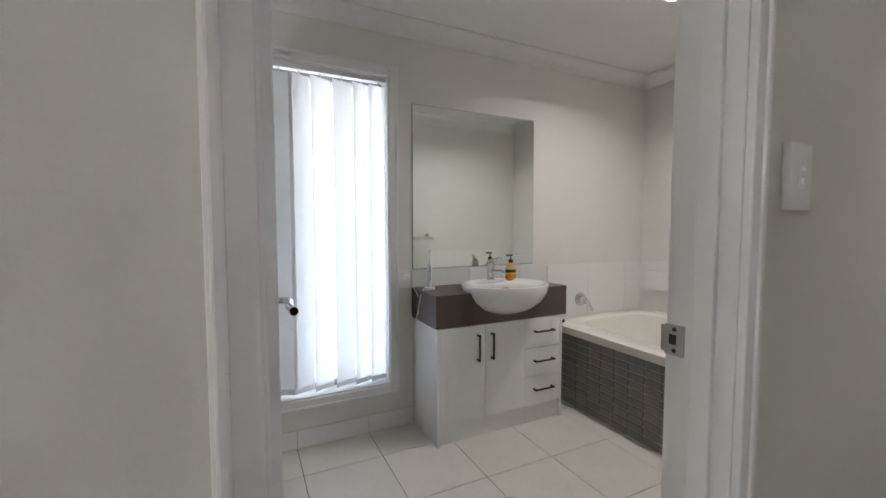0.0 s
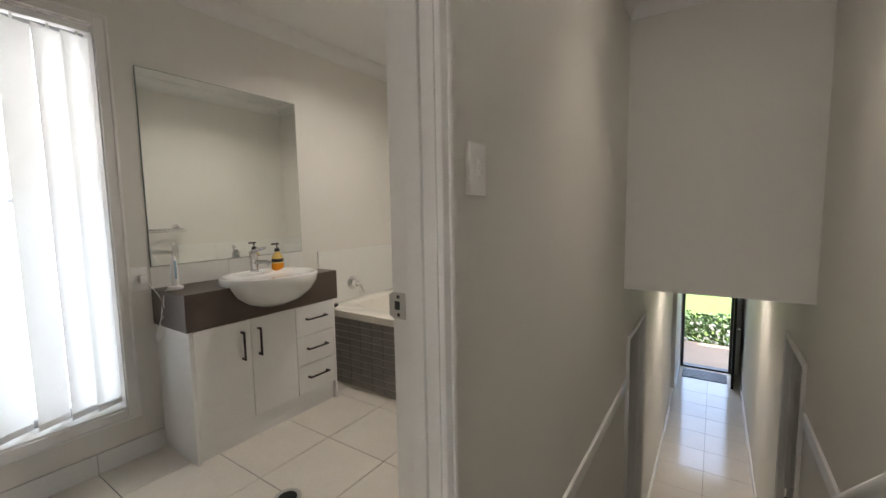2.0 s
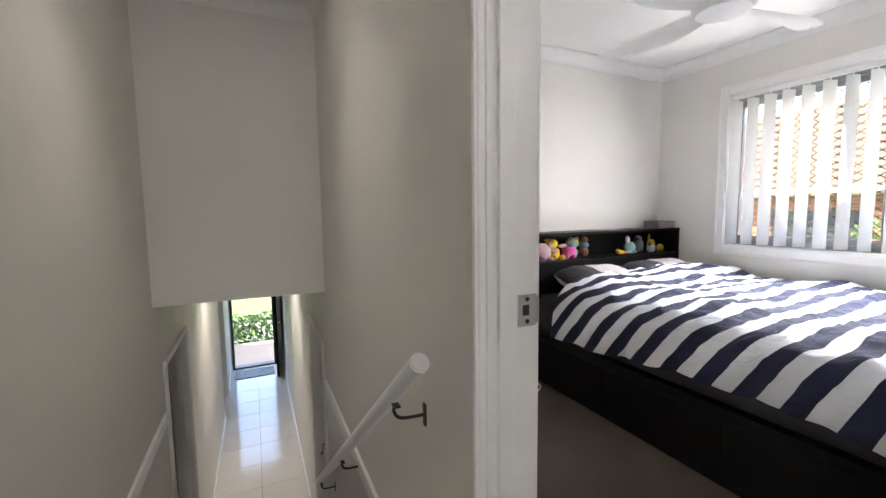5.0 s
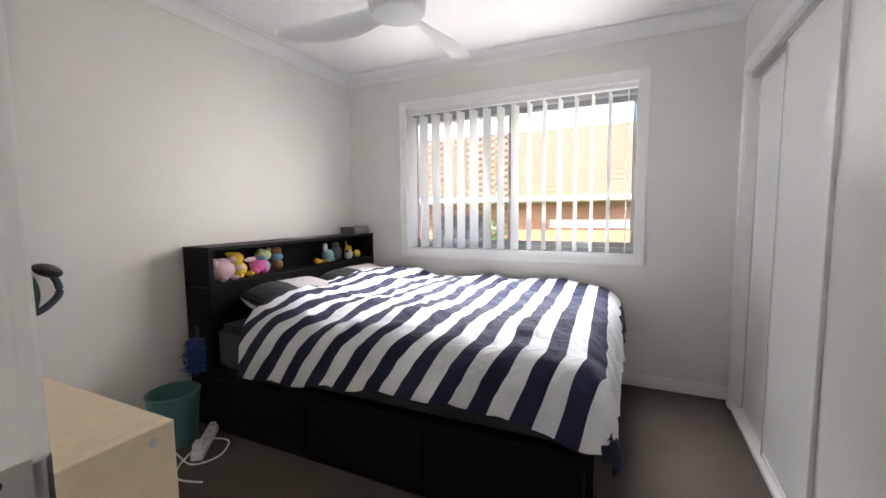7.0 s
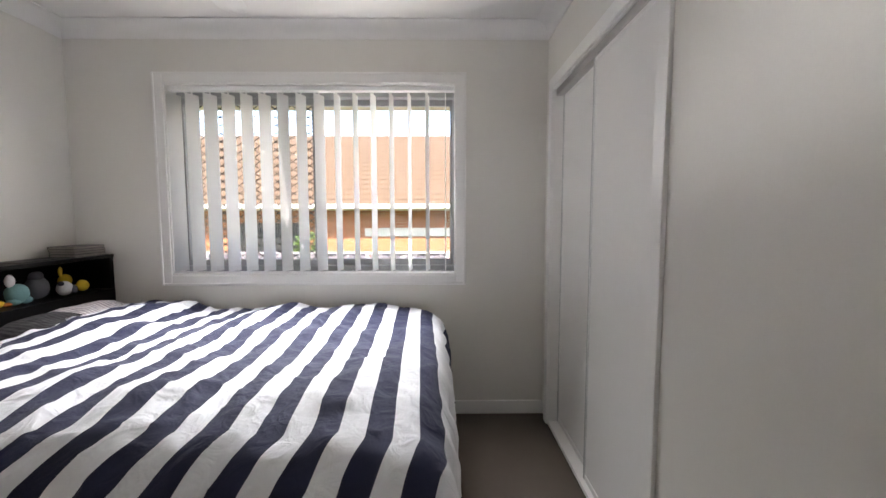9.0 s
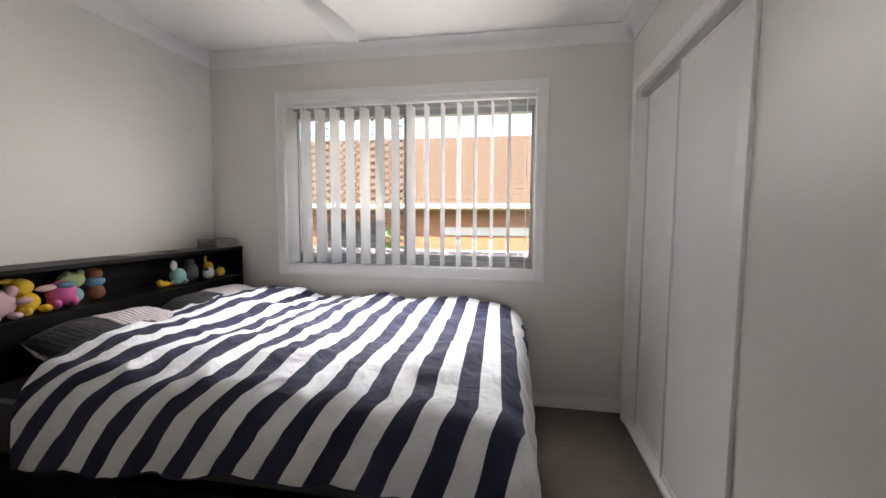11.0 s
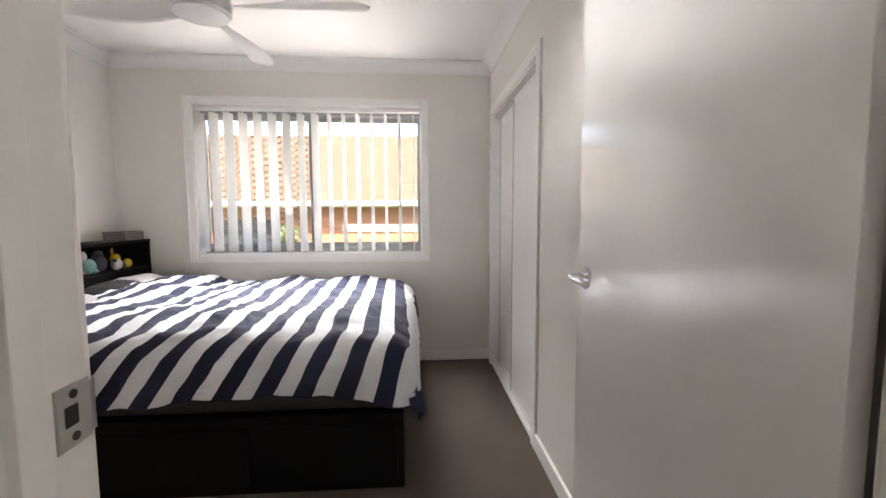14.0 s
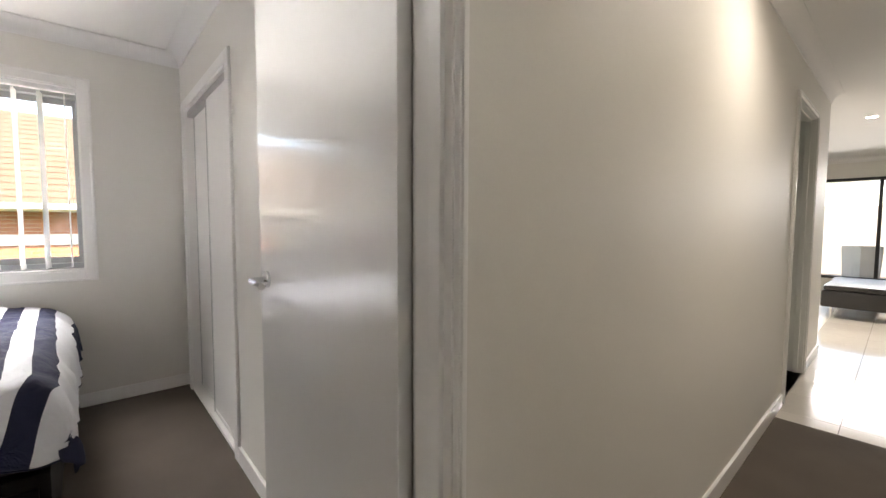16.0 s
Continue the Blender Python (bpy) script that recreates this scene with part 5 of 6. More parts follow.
M_PAGES = material("old_paper", (0.28, 0.26, 0.24), 0.9, vary=0.2, scale=80)


def books():
    y0, x0, z = -3.475, 2.665, 1.0325
    for k, (dx, dy, t, c) in enumerate(((0.0, 0.0, 0.016, (0.05, 0.05, 0.05)), (0.006, -0.008, 0.014, (0.12, 0.11, 0.10)), (-0.004, 0.006, 0.014, (0.10, 0.09, 0.09)), (0.005, 0.0, 0.015, (0.07, 0.06, 0.055)))):
        ob = thing("book", x0, y0, z, "thin book in a flat stack on the headboard", "book", "books on the headboard")
        put("cover", bbox(x0 + dx, x0 + dx + 0.15, y0 + dy, y0 + dy + 0.205, z, z + t, 0.001), material("book_cover", c, 0.5, vary=0.1), ob)
        put("pages", bbox(x0 + dx - 0.0008, x0 + dx + 0.14, y0 + dy + 0.004, y0 + dy + 0.2057, z + 0.002, z + t - 0.002), M_PAGES, ob)
        z += t + 0.0004
    for k in range(2):
        solid("paper", bbox(2.68 + 0.01 * k, 2.82, -3.19 + 0.30 * k, -2.99 + 0.32 * k, 1.0325, 1.0345), M_BLACK if k == 0 else M_GREYTILE, "loose sheet of paper lying on the headboard", "paper", group="papers on the headboard")


books()


def fan():
    x, y, z = 1.462, -2.030, 2.062
    ob = thing("ceiling_fan", x, y, H, "white four-blade ceiling fan at rest", "ceiling fan")
    bm = bmesh.new()
    lathe(bm, [(0.07, H), (0.07, H - 0.02), (0.055, H - 0.05), (0.02, H - 0.06), (0.018, H - 0.07), (0.018, z + 0.11)], x, y, 32)
    put("canopy", bm, M_WHITE, ob, "", True)
    bm = bmesh.new()
    lathe(bm, [(0.03, z + 0.115), (0.095, z + 0.10), (0.118, z + 0.07), (0.12, z + 0.012), (0.117, z - 0.012), (0.112, z - 0.018)], x, y, 48)
    put("motor", bm, M_WHITE, ob, "", True)
    bm = bmesh.new()
    lathe(bm, [(0.110, z - 0.016), (0.104, z - 0.026), (0.07, z - 0.034), (0.0, z - 0.038)], x, y, 48)
    put("hub_cap", bm, M_WHITE, ob, "", True)
    bm = bmesh.new()
    n = 26
    rows = []
    for i in range(n + 1):
        t = i / n
        r = 0.075 + 0.62 * t
        w = 0.060 + 0.085 * math.sin(math.pi * min(1, t * 1.25 + 0.08)) ** 0.8 if t < 0.75 else 0.0
        chord = 0.062 + 0.092 * math.sin(math.pi * (0.12 + 0.62 * t)) ** 1.5
        if t > 0.9:
            chord *= max(0.12, math.sqrt(max(0, 1 - ((t - 0.9) / 0.1) ** 2)))
        sweep = -0.030 * math.sin(math.pi * t) + 0.03 * t * t
        pitch = radians(24 - 16 * t)
        row = []
        for k in range(7):
            c = (k / 6 - 0.5) * chord + sweep
            camber = 0.010 * (1 - (2 * k / 6 - 1) ** 2)
            row.append(bm.verts.new((r, c * math.cos(pitch), c * math.sin(pitch) + camber + 0.012 * t)))
        rows.append(row)
    for a, b in zip(rows, rows[1:]):
        for k in range(6):
            bm.faces.new((a[k], a[k + 1], b[k + 1], b[k]))
    bmesh.ops.solidify(bm, geom=bm.faces[:], thickness=0.006)
    me = mesh("blade", bm, M_WHITE, True)
    for k in range(4):
        o = new("blade", me)
        o.parent = ob
        o.matrix_basis = Matrix.Translation(Vector((x, y, z + 0.005)) - ob.location) @ pose(0, 0, 0, 0, 0, -93 + 90 * k)


fan()


def bookcase():
    x0, x1, y0, y1, top = 1.462, 2.30, -1.021, BS - 0.016, 0.755
    ob = thing("bookcase", (x0 + x1) / 2, (y0 + y1) / 2, 0, "low birch veneer bookcase against the bedroom wall", "bookcase")
    put("top_board", bbox(x0 + 0.0325, x1 - 0.0325, y0, y1, top - 0.036, top, 0.001), M_BIRCH, ob)
    put("side_board", bbox(x0, x0 + 0.032, y0, y1, 0.0, top, 0.0015), M_BIRCH, ob)
    put("side_board", bbox(x1 - 0.032, x1, y0, y1, 0.0, top, 0.0015), M_BIRCH, ob)
    put("bottom_board", bbox(x0 + 0.0325, x1 - 0.0325, y0, y1, 0.0, 0.036), M_BIRCH, ob)
    put("shelf", bbox(x0 + 0.0325, x1 - 0.0325, y0 + 0.003, y1, 0.37, 0.386), M_BIRCH, ob)
    put("divider", bbox((x0 + x1) / 2 - 0.008, (x0 + x1) / 2 + 0.008, y0 + 0.003, y1, 0.3865, top - 0.0365), M_BIRCH, ob)
    put("back_board", bbox(x0 + 0.033, x1 - 0.033, y1 + 0.0005, y1 + 0.005, 0.0, top - 0.002), M_BIRCH, ob)
    for yy in (y0 + 0.045, y1 - 0.05):
        bm = bmesh.new()
        tube(bm, (x0 + 0.0005, yy, top - 0.03), (x0 - 0.0015, yy, top - 0.03), 0.009, n=18)
        put("screw_cap", bm, M_STEEL, ob, "round metal screw cap")


bookcase()


def bin_():
    x, y = 2.722, -1.755
    ob = thing("waste_bin", x, y, 0, "empty round teal plastic waste bin on the carpet", "bin")
    bm = bmesh.new()
    lathe(bm, [(0.094, 0.001), (0.098, 0.012), (0.122, 0.262), (0.122, 0.28), (0.118, 0.281), (0.117, 0.262), (0.093, 0.016), (0.02, 0.014)], x, y, 40)
    put("bucket", bm, M_TEAL, ob, "", True)
    bm = bmesh.new()
    lathe(bm, [(0.1185, 0.272), (0.127, 0.273), (0.129, 0.279), (0.126, 0.285), (0.119, 0.284)], x, y, 40, caps=False)
    put("rim", bm, M_TEAL, ob, "", True)


bin_()


def power_board():
    ob = new("power_board")
    ob.matrix_world = pose(2.565, -1.815, 0.0, 0, 0, 40)
    tagged(ob, "white four-outlet power board lying on the carpet", "power board")
    part("body", bbox(-0.028, 0.028, -0.17, 0.17, 0.001, 0.035, 0.008), M_WHITE, ob, "", True)
    for k in range(4):
        o = part("outlet", bbox(-0.018, 0.018, -0.15 + 0.072 * k, -0.10 + 0.072 * k, 0.0345, 0.0365, 0.001), M_WHITE, ob)
        # raised dark grey block, the shade of the pin slots put into colour
        part("slots", bbox(-0.007, 0.007, -0.13 + 0.072 * k, -0.122 + 0.072 * k, 0.0362, 0.0372), M_GREYTILE, o)
    part("plug", bbox(-0.022, 0.024, 0.09, 0.15, 0.036, 0.075, 0.008), M_WHITE, ob, "white plug", True)
    bm = bmesh.new()
    pipe(bm, smooth_line([(0.0, -0.17, 0.015), (0.01, -0.24, 0.008), (0.10, -0.30, 0.006), (0.19, -0.20, 0.006), (0.17, -0.02, 0.007), (0.09, 0.12, 0.012), (0.0, 0.21, 0.010), (-0.10, 0.16, 0.008), (-0.11, 0.02, 0.006), (-0.02, 0.06, 0.045), (0.06, 0.18, 0.012), (0.04, 0.30, 0.006), (-0.08, 0.36, 0.006)], 10), 0.0042, 8)
    part("cord", bm, M_WHITE, ob, "white coiled cord", True)


power_board()


def duster():
    x, y = 2.695, -1.885
    ob = thing("feather_duster", x, y, 0.36, "fluffy dark blue duster hanging beside the headboard", "duster")
    bm = bmesh.new()
    rng = random.Random(4)
    for k in range(420):
        c = Vector((x, y, 0.46)) + Vector((rng.gauss(0, 0.022), rng.gauss(0.012, 0.02), rng.uniform(-0.10, 0.075)))
        d = Vector((rng.gauss(0, 1), rng.gauss(0, 0.8), rng.gauss(-0.3, 0.6))).normalized() * 0.042
        e = c + d
        e.y = max(e.y, -1.930)
        e.x = min(e.x, 2.86)
        pipe(bm, [c, (c + e) / 2, e], 0.004, 4, [0.005, 0.004, 0.001])
    ball(bm, x, y + 0.01, 0.45, 0.042, 0.046, 0.09, 14)
    put("fluff", bm, M_BLUEFUZZ, ob)
    bm = bmesh.new()
    tube(bm, (x, y, 0.50), (x + 0.01, y - 0.01, 0.60), 0.006, n=10)
    put("stick", bm, M_BLACK, ob)


duster()


def bag():
    x, y, z = BED_E - 0.06, -1.35, 0.76
    ob = thing("hanging_bag", x, y, z, "small dark bag hanging by its strap on a wall hook", "bag")
    bm = bmesh.new()
    ball(bm, x, y + 0.02, 0.98, 0.035, 0.055, 0.028, 18, pose(0, 0, 0, 25, 0, 0))
    put("hook_knob", bm, material("dark_brown_wood", (0.03, 0.02, 0.017), 0.5, vary=0.2), ob, "dark round knob", True)
    bm = bmesh.new()
    pipe(bm, smooth_line([(x + 0.02, y + 0.0, 0.96), (x, y - 0.01, 0.92), (x, y - 0.01, 0.87), (x, y + 0.04, 0.82), (x, y + 0.09, 0.80)], 6), 0.014, 10)
    put("strap", bm, material("slate_webbing", (0.05, 0.06, 0.085), 0.8, vary=0.3), ob, "dark slate strap", True)
    bm = bmesh.new()
    ball(bm, x, y + 0.13, 0.89, 0.05, 0.08, 0.12, 18)
    put("pouch", bm, material("dark_green_cloth", (0.03, 0.05, 0.04), 0.85, vary=0.9, big=16, grain=0.003), ob, "", True)


bag()


# ---- lower hall ----
def tiled_floor(name, x0, x1, y0, y1, z, w, label, mat, ox=0.0, oy=0.0, gap=0.003):
    ob = solid(name, bbox(x0, x1, y0, y1, z - 0.2, z - 0.003), M_GROUT, label, "floor", "structure")
    tiles(ob, mat, Vector((x0, y0, z - 0.009)), X, Y, int((x1 - x0) / w) + 1, int((y1 - y0) / w) + 1, w, w, gap, 0.009, (x1 - x0, y1 - y0))


slab("floor_lower_rooms", 1.04, 8.95, -2.1, BS, LOW - 0.2, LOW - 0.003, M_FLOORTILE, "cream floor of the side room", "floor")
slab("floor_lower_rooms_north", 1.04, 8.95, BN, 2.1, LOW - 0.2, LOW - 0.003, M_FLOORTILE, "cream floor of the side room", "floor")


def entry():
    ob = thing("door_frame_entry", 8.86, -0.03, LOW, "dark aluminium entry door frame", "door frame")
    ob["kind"] = "structure"
    for y0, y1 in ((-0.42, -0.38), (0.31, 0.35)):
        put("jamb", bbox(8.76, 8.88, y0, y1, LOW, 0.35, 0.002), M_BLACK, ob)
    put("threshold", bbox(8.76, 8.90, -0.38, 0.31, LOW, LOW + 0.03, 0.003), M_BLACK, ob)
    leaf = new("door_entry")
    leaf.matrix_world = pose(8.75, -0.44, LOW, 0, 0, 88)
    tagged(leaf, "dark entry door standing open against the hall wall", "door", kind="structure")
    part("leaf", bbox(-0.02, 0.018, 0.0, 0.74, 0.01, 2.06, 0.002), M_BLACKWOOD, leaf)
    bm = bmesh.new()
    tube(bm, (-0.02, 0.68, 1.0), (-0.07, 0.68, 1.0), 0.02, n=16)
    part("handle", bm, M_CHROME, leaf, "chrome door handle", True)
    mat = thing("doormat", 8.5, -0.03, LOW, "dark grey ribbed doormat inside the entry", "doormat")
    put("base", bbox(8.22, 8.66, -0.36, 0.30, LOW, LOW + 0.008, 0.002), M_BLACK, mat)
    for k in range(14):
        put("rib", bbox(8.235 + 0.030 * k, 8.253 + 0.030 * k, -0.345, 0.285, LOW + 0.0075, LOW + 0.013), M_BLACK, mat)


entry()


# ---- living room ----
def sofa():
    M_LEATHER = material("black_leather", (0.012, 0.011, 0.011), 0.35, vary=0.2, grain=0.002, scale=60)
    ob = thing("daybed", -7.4, -0.1, 0, "low black leather daybed on short metal legs", "daybed")
    put("seat", bbox(-8.1, -6.75, -0.70, 0.9, 0.14, 0.36, 0.03), M_LEATHER, ob, "", True)
    for x in (-8.0, -6.85):
        for y in (-0.6, 0.8):
            bm = bmesh.new()
            tube(bm, (x, y, 0.0), (x, y, 0.15), 0.018, n=12)
            put("leg", bm, M_CHROME, ob)
    put("cushion", bbox(-8.08, -6.77, -0.68, 0.88, 0.361, 0.43, 0.03), M_LEATHER, ob, "", True)


sofa()


def living_window():
    ob = thing("window_3", -9.72, -0.3, 0.25, "wide dark framed living room window", "window")
    ob["kind"] = "structure"
    for q in ((-2.2, -2.15, 0.25, 2.05), (1.55, 1.6, 0.25, 2.05), (-0.32, -0.27, 0.30, 2.0)):
        put("mullion", bbox(-9.76, -9.70, q[0], q[1], q[2], q[3], 0.002), M_BLACK, ob)
    put("window_frame", bbox(-9.77, -9.69, -2.149, 1.549, 2.0, 2.05), M_BLACK, ob)
    put("window_frame", bbox(-9.77, -9.69, -2.149, 1.549, 0.25, 0.30), M_BLACK, ob)
    p = put("pane", bbox(-9.732, -9.728, -2.16, 1.56, 0.29, 2.01), M_GLASS, ob)
    p.visible_shadow = False


living_window()


def planter():
    ob = thing("outdoor_pot", -11.2, -0.55, 0, "large pale square garden pot outside the window", "pot")
    bm = bmesh.new()
    lathe(bm, [(0.26, -0.1), (0.30, 0.75), (0.30, 0.80), (0.26, 0.80), (0.25, 0.70)], -11.2, -0.55, 4)
    put("pot", bm, material("pale_render", (0.5, 0.48, 0.45), 0.8), ob)


# ---- outside ----
M_LAWN = material("lawn", (0.055, 0.11, 0.008), 0.9, vary=0.35, grain=0.02, scale=60, big=1.2)
M_CONC = material("concrete_path", (0.36, 0.27, 0.20), 0.9, vary=0.12, grain=0.003, scale=60)
M_LEAF = material("hedge_leaf", (0.045, 0.095, 0.02), 0.5, vary=0.35, big=3, scale=20)
M_FLOWER = material("white_petal", (0.78, 0.76, 0.72), 0.7, vary=0.05)
M_BRICK = material("brick", (0.33, 0.13, 0.06), 0.85, vary=0.15, grain=0.003, scale=90, per_piece=0.12)
M_MORTAR = material("mortar", (0.45, 0.38, 0.31), 0.95, vary=0.1)
M_ROOF = material("roof_tile", (0.085, 0.053, 0.029), 0.8, vary=0.12, big=3, scale=25, per_piece=0.08)
M_FENCE = material("grey_fence", (0.30, 0.28, 0.31), 0.6, vary=0.06)
M_RENDER = material("cream_render", (0.55, 0.52, 0.47), 0.9, vary=0.05, grain=0.003, scale=40)
M_EAVE = material("eave_sheet", (0.62, 0.52, 0.38), 0.7, vary=0.03)


def ground():
    bm = bmesh.new()
    xs = [-400, -60, -20, -10, -4, 0, 2, 4, 6, 9, 9.5, 12, 20, 60, 400]
    ys = [-400, -60, -30, -16, -12, -9, -7, -6, -5, -4, 0, 3, 6, 20, 60, 400]
    g = [[bm.verts.new((x, y, LOW - 0.15 + (0.75 if y < -5.5 and x < 6 else 0.0))) for y in ys] for x in xs]
    for a, b in zip(g, g[1:]):
        for k in range(len(ys) - 1):
            bm.faces.new((a[k], b[k], b[k + 1], a[k + 1]))
    solid("ground", bm, M_LAWN, "green mown lawn around the house", "ground", "structure")


ground()
slab("path", 8.95, 10.55, -3.0, 3.0, LOW - 0.16, LOW - 0.02, M_CONC, "pale concrete path outside the entry", "path")


def hedge():
    ob = thing("hedge", 11.0, -0.1, LOW - 0.15, "clipped green hedge with white flowers beyond the path", "hedge")
    rng = random.Random(8)
    for nm, cnt, mat, sz in (("foliage", 4200, M_LEAF, 0.055), ("flowers", 420, M_FLOWER, 0.05)):
        bm = bmesh.new()
        for k in range(cnt):
            x, y, z = 10.6 + 0.8 * rng.random(), -2.2 + 4.3 * rng.random(), LOW - 0.12 + 0.60 * rng.random() ** (0.8)
            if nm == "flowers":
                x, z = 10.55 + 0.22 * rng.random(), LOW - 0.05 + 0.45 * rng.random()
            d = Vector((rng.gauss(0, 1), rng.gauss(0, 1), rng.gauss(0, 1))).normalized()
            e = d.orthogonal().normalized() * sz * rng.uniform(0.6, 1.3)
            f = d.cross(e).normalized() * sz * 0.5
            c = Vector((x, y, z + 0.06 * noise.noise(Vector((y * 2, x, 0)))))
            vs = [bm.verts.new(c - e), bm.verts.new(c + f), bm.verts.new(c + e), bm.verts.new(c - f)]
            bm.faces.new(vs)
        p = put(nm, bm, mat, ob, "white flowers" if nm == "flowers" else "")
        p["kind"] = "stuff"


hedge()
slab("eave_south", -9.8, 3.2, -4.55, BED_S - 0.201, 2.165, 2.399, M_EAVE, "cream eave lining below the roof edge", "eave")


def neighbour():
    ob = thing("neighbour_house", 1.5, -12.0, -1.15, "single-storey brick house with a tan tiled roof", "house")
    put("wall", bbox(-9.0, 12.0, -18.0, -12.6, -1.2, 1.46), M_MORTAR, ob)
    # bricks of the near wall
    W, Hh, g = 0.24, 0.086, 0.010
    cells = []
    for j in range(28):
        for i in range(88):
            cells.append((-9.0 + i * W + (W / 2 if j % 2 else 0), -0.95 + j * Hh, i, j))
    near = [c for c in cells if 0.0 < c[0] < 4.4 and c[1] > 0.55][:160]
    me = mesh("brick", bbox(0, W - g, -0.01, 0.012, 0, Hh - g), M_BRICK)
    keep = set((c[2], c[3]) for c in near)
    wl = [o for o in ob.children if o.name.startswith("wall")][0]
    for x, z, i, j in near:
        b = new("brick", me)
        b.parent = wl
        b.location = Vector((x, -12.6, z)) - ob.location
    bm = bmesh.new()
    for x, z, i, j in cells:
        if (i, j) not in keep:
            box(bm, x, x + W - g, -12.61, -12.588, z, z + Hh - g)
    rest = put("brickwork", bm, M_BRICK, ob)
    rest["kind"] = "stuff"
    # roof slope with tile courses
    bm = bmesh.new()
    e0, e1, r0, r1 = Vector((-9.8, -11.95, 1.58)), Vector((12.8, -11.95, 1.58)), Vector((-9.8, -16.6, 4.32)), Vector((12.8, -16.6, 4.32))
    n = 17
    up = (r0 - e0) / n
    nrm = Vector((0, 0.53, 0.85))
    for k in range(n):
        a = e0 + up * k
        steps = 113
        lo, hi = [], []
        for i in range(steps + 1):
            x = (e1.x - e0.x) * i / steps
            w = 0.0 if i % 2 else 0.010
            lo.append(bm.verts.new(a + Vector((x, 0, 0)) + nrm * (0.014 + w)))
            hi.append(bm.verts.new(a + up * 1.08 + Vector((x, 0, 0)) + nrm * (0.0 + w)))
        for i in range(steps):
            bm.faces.new((lo[i], lo[i + 1], hi[i + 1], hi[i]))
    put("roof", bm, M_ROOF, ob, "tan concrete roof tiles")
    bm = bmesh.new()
    v = [bm.verts.new(p) for p in (e0, e1, r1, r0, Vector((-9.8, -21.2, 1.58)), Vector((12.8, -21.2, 1.58)))]
    bm.faces.new(v[:4]); bm.faces.new((v[3], v[2], v[5], v[4])); bm.faces.new((v[0], v[4], v[5], v[1]))
    put("roof_deck", bm, M_ROOF, ob)
    put("gutter", bbox(-9.8, 12.8, -11.95, -11.83, 1.50, 1.61, 0.01), material("white_gutter", (0.7, 0.69, 0.66), 0.5), ob, "white metal gutter")
    put("eave_lining", bbox(-9.8, 12.8, -12.6, -11.95, 1.46, 1.50), M_EAVE, ob)
    # pale strip along the near wall, z 0.72 to 0.96
    put("pale_band", bbox(-2.0, 2.75, -12.588, -12.56, 0.72, 0.96, 0.004), M_RENDER, ob, "pale band across the brickwork")
    put("window", bbox(4.6, 6.4, -12.6, -12.57, 0.0, 1.1), M_BLACK, ob)


neighbour()


def fence():
    ob = thing("boundary_fence", 0.5, -7.6, -1.15, "grey sheet metal boundary fence below the window", "fence")
    for k in range(11):
        x = -6.0 + 1.3 * k
        bm = bmesh.new()
        pts = []
        for i in range(14):
            pts.append((x + 0.02 + i * 0.095, -7.6 + (0.018 if i % 2 else -0.018)))
        for (ax, ay), (bx, by) in zip(pts, pts[1:]):
            vs = [bm.verts.new(p) for p in ((ax, ay, -1.15), (bx, by, -1.15), (bx, by, 0.68), (ax, ay, 0.68))]
            bm.faces.new(vs)
        bmesh.ops.solidify(bm, geom=bm.faces[:], thickness=0.002)
        put("panel", bm, M_FENCE, ob)
        put("post", bbox(x - 0.03, x + 0.03, -7.63, -7.57, -1.15, 0.70), M_FENCE, ob)
    put("top_rail", bbox(-6.0, 8.3, -7.625, -7.575, 0.665, 0.695), M_FENCE, ob)


fence()


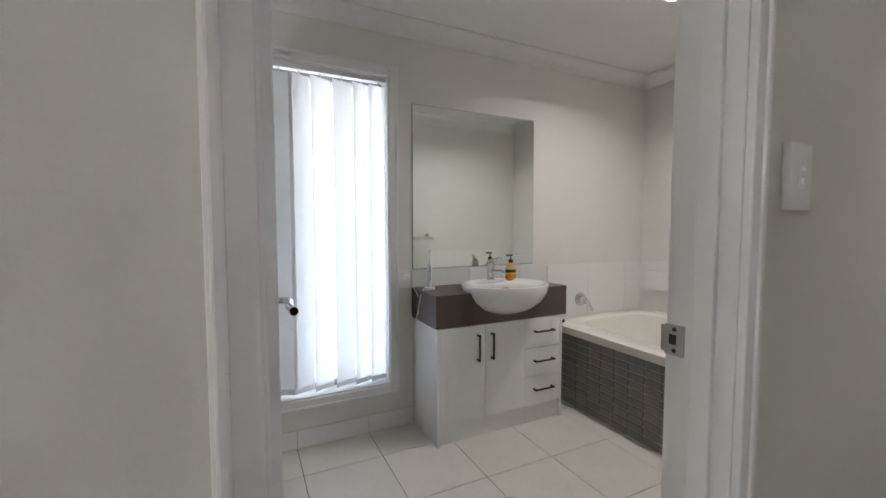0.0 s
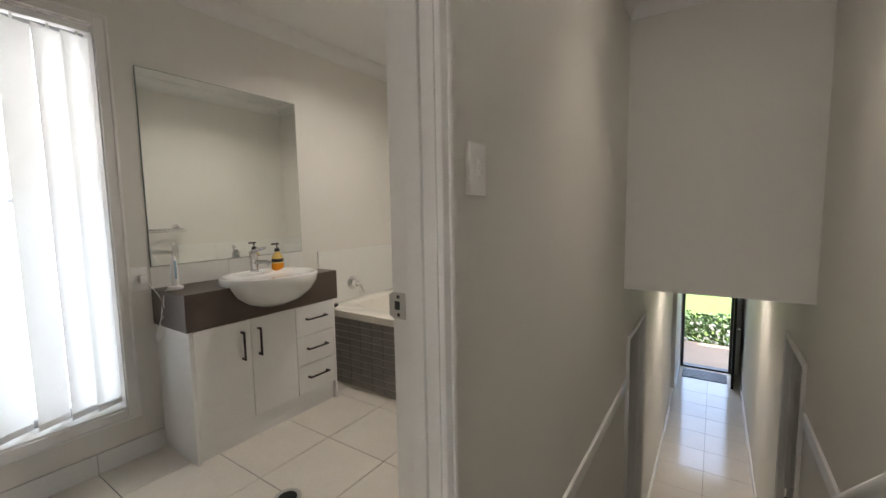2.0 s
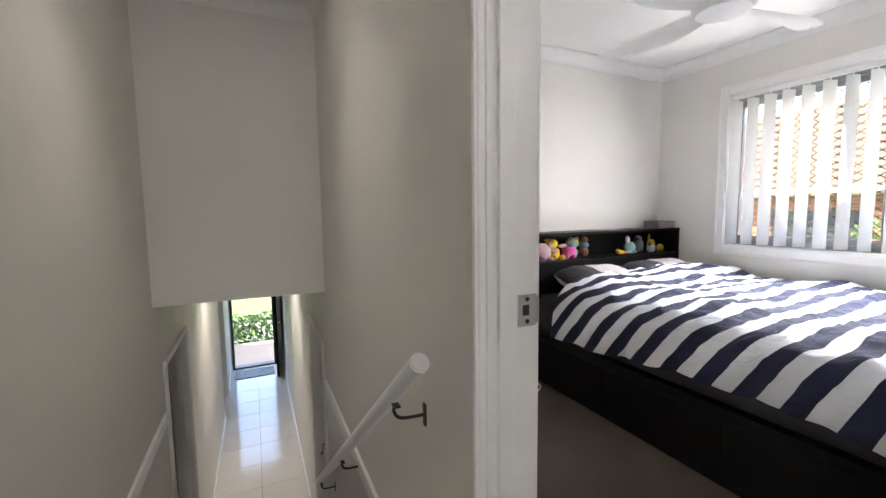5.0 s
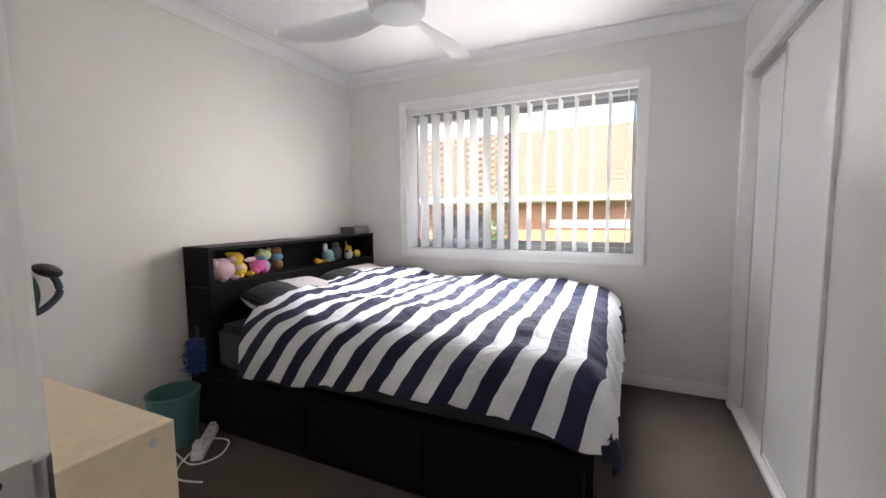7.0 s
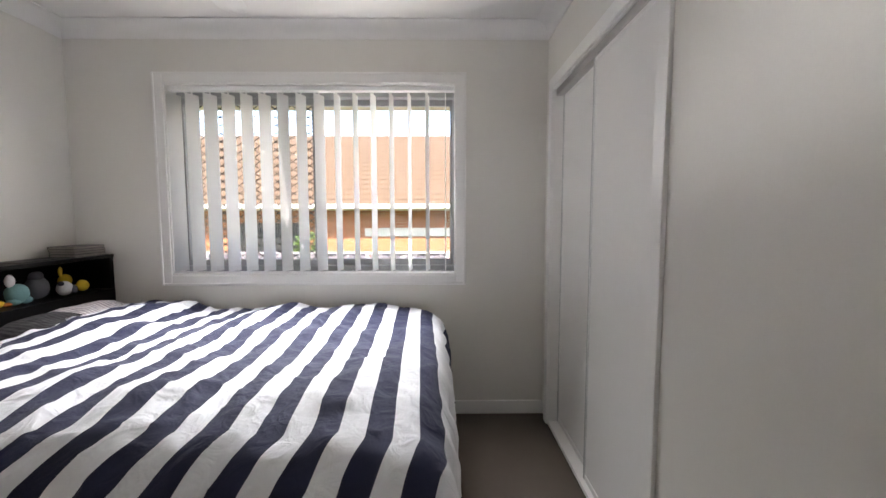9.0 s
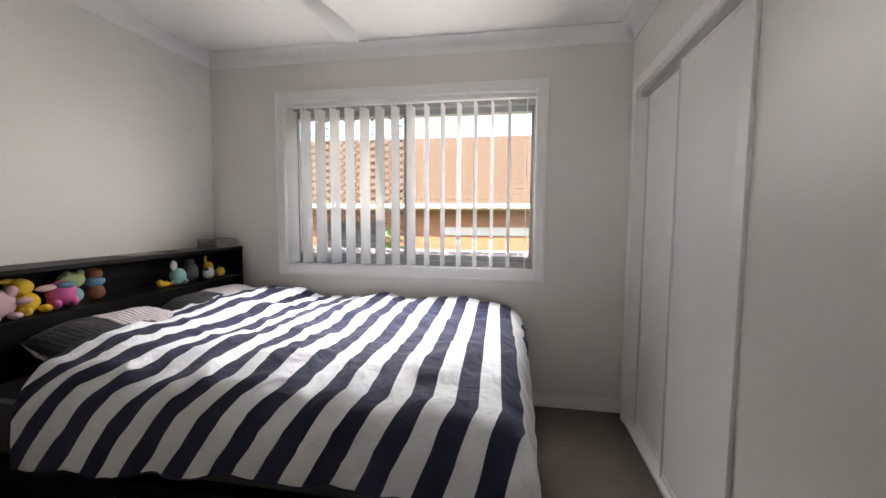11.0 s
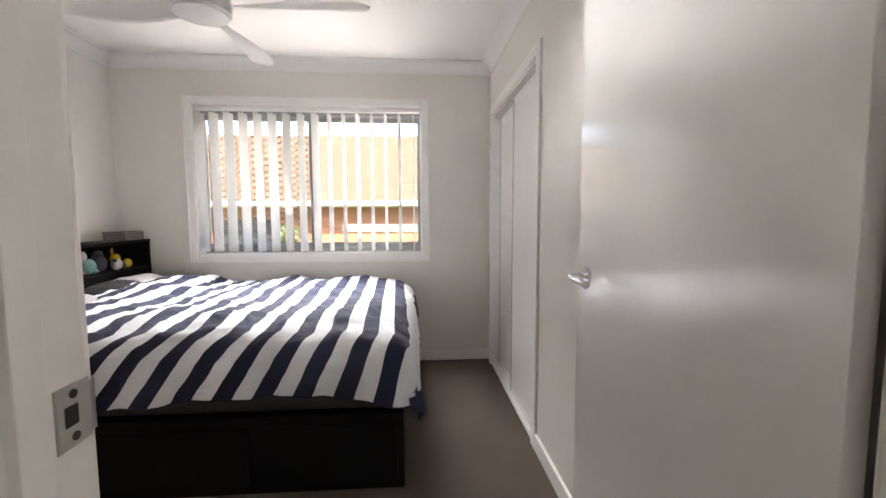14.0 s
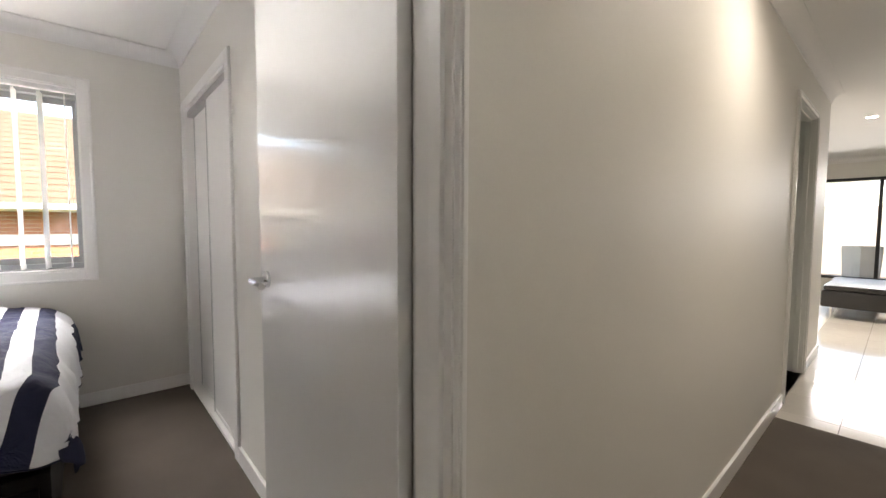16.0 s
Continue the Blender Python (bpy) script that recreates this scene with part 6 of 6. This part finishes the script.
def shrub():
    x, y, z0 = 3.25, -9.0, -1.15
    ob = thing("shrub", x, y, z0, "leafy green garden shrub beside the brick house", "shrub")
    rng = random.Random(21)
    for k in range(5):
        a = 2 * math.pi * k / 5
        tip = (x + 0.20 * math.cos(a), y + 0.20 * math.sin(a), 0.35)
        put("stem", pipe(bmesh.new(), smooth_line([(x, y, z0), (x + 0.08 * math.cos(a), y + 0.08 * math.sin(a), -0.5), tip], 5), 0.016, 6), M_STEM, ob, "", True)
    bm = bmesh.new()
    for k in range(2600):
        d = Vector((rng.gauss(0, 1), rng.gauss(0, 1), rng.gauss(0, 1))).normalized() * rng.random() ** 0.4
        c = Vector((x + 0.34 * d.x, y + 0.34 * d.y, 0.20 + 0.85 * d.z))
        if noise.noise(c * 4.0) < -0.22:
            continue
        n = Vector((rng.gauss(0, 1), rng.gauss(0, 1), rng.gauss(0.4, 1))).normalized()
        e = n.orthogonal().normalized() * 0.045 * rng.uniform(0.6, 1.3)
        g = n.cross(e).normalized() * 0.020
        bm.faces.new([bm.verts.new(c - e), bm.verts.new(c + g), bm.verts.new(c + e), bm.verts.new(c - g)])
    put("foliage", bm, M_SHRUB, ob)["kind"] = "stuff"


M_SHRUB = material("shrub_leaf", (0.07, 0.12, 0.02), 0.5, vary=0.35, big=3, scale=20)
M_STEM = material("shrub_stem", (0.09, 0.06, 0.04), 0.9, vary=0.2, grain=0.003)
shrub()


# unseen building mass, added to keep the sun off the bathroom blind
def north_shade_block():
    ob = thing("shade_block", 0.0, 6.0, LOW - 0.15, "unseen cream block added to shade the bathroom window", "house")
    put("wall", bbox(-12, 12, 4.1, 9.0, LOW - 0.15, 4.2), M_RENDER, ob)
    bm = bmesh.new()
    v = [bm.verts.new(p) for p in ((-12.5, 3.8, 4.2), (12.5, 3.8, 4.2), (12.5, 6.6, 5.4), (-12.5, 6.6, 5.4), (-12.5, 9.5, 4.2), (12.5, 9.5, 4.2))]
    bm.faces.new(v[:4]); bm.faces.new((v[3], v[2], v[5], v[4])); bm.faces.new((v[0], v[4], v[5], v[1]))
    put("roof", bm, M_ROOF, ob)


north_shade_block()
# pieces of the long floors come last
tiled_floor("floor_lower_hall", 3.11, 8.95, SS, HN, LOW, 0.4525, "cream polished floor tiles of the lower hall", M_HALLTILE)
tiled_floor("floor_living", -9.65, -2.70, BS, BN, 0.0, 0.40, "cream floor tiles of the living room", M_HALLTILE)
slab("floor_living_south", -9.65, -2.70, -2.5, BS, -0.2, -0.0005, M_FLOORTILE, "cream floor tiles of the living room", "floor")
slab("floor_living_north", -9.65, -4.70, BN, 2.2, -0.2, -0.0005, M_FLOORTILE, "cream floor tiles of the living room", "floor")
planter()
slab("patio_roof", -14.0, -9.8, -4.0, 3.5, 2.30, 2.42, M_CEIL, "white patio ceiling outside the living room", "patio roof")
slab("patio", -14.0, -9.8, -4.0, 3.5, -0.12, -0.04, M_CONC, "concrete patio outside the living room", "patio")
slab("patio_wall", -15.2, -15.0, -6.0, 5.0, LOW - 0.15, 1.75, M_RENDER, "pale rendered garden wall beyond the patio", "garden wall")
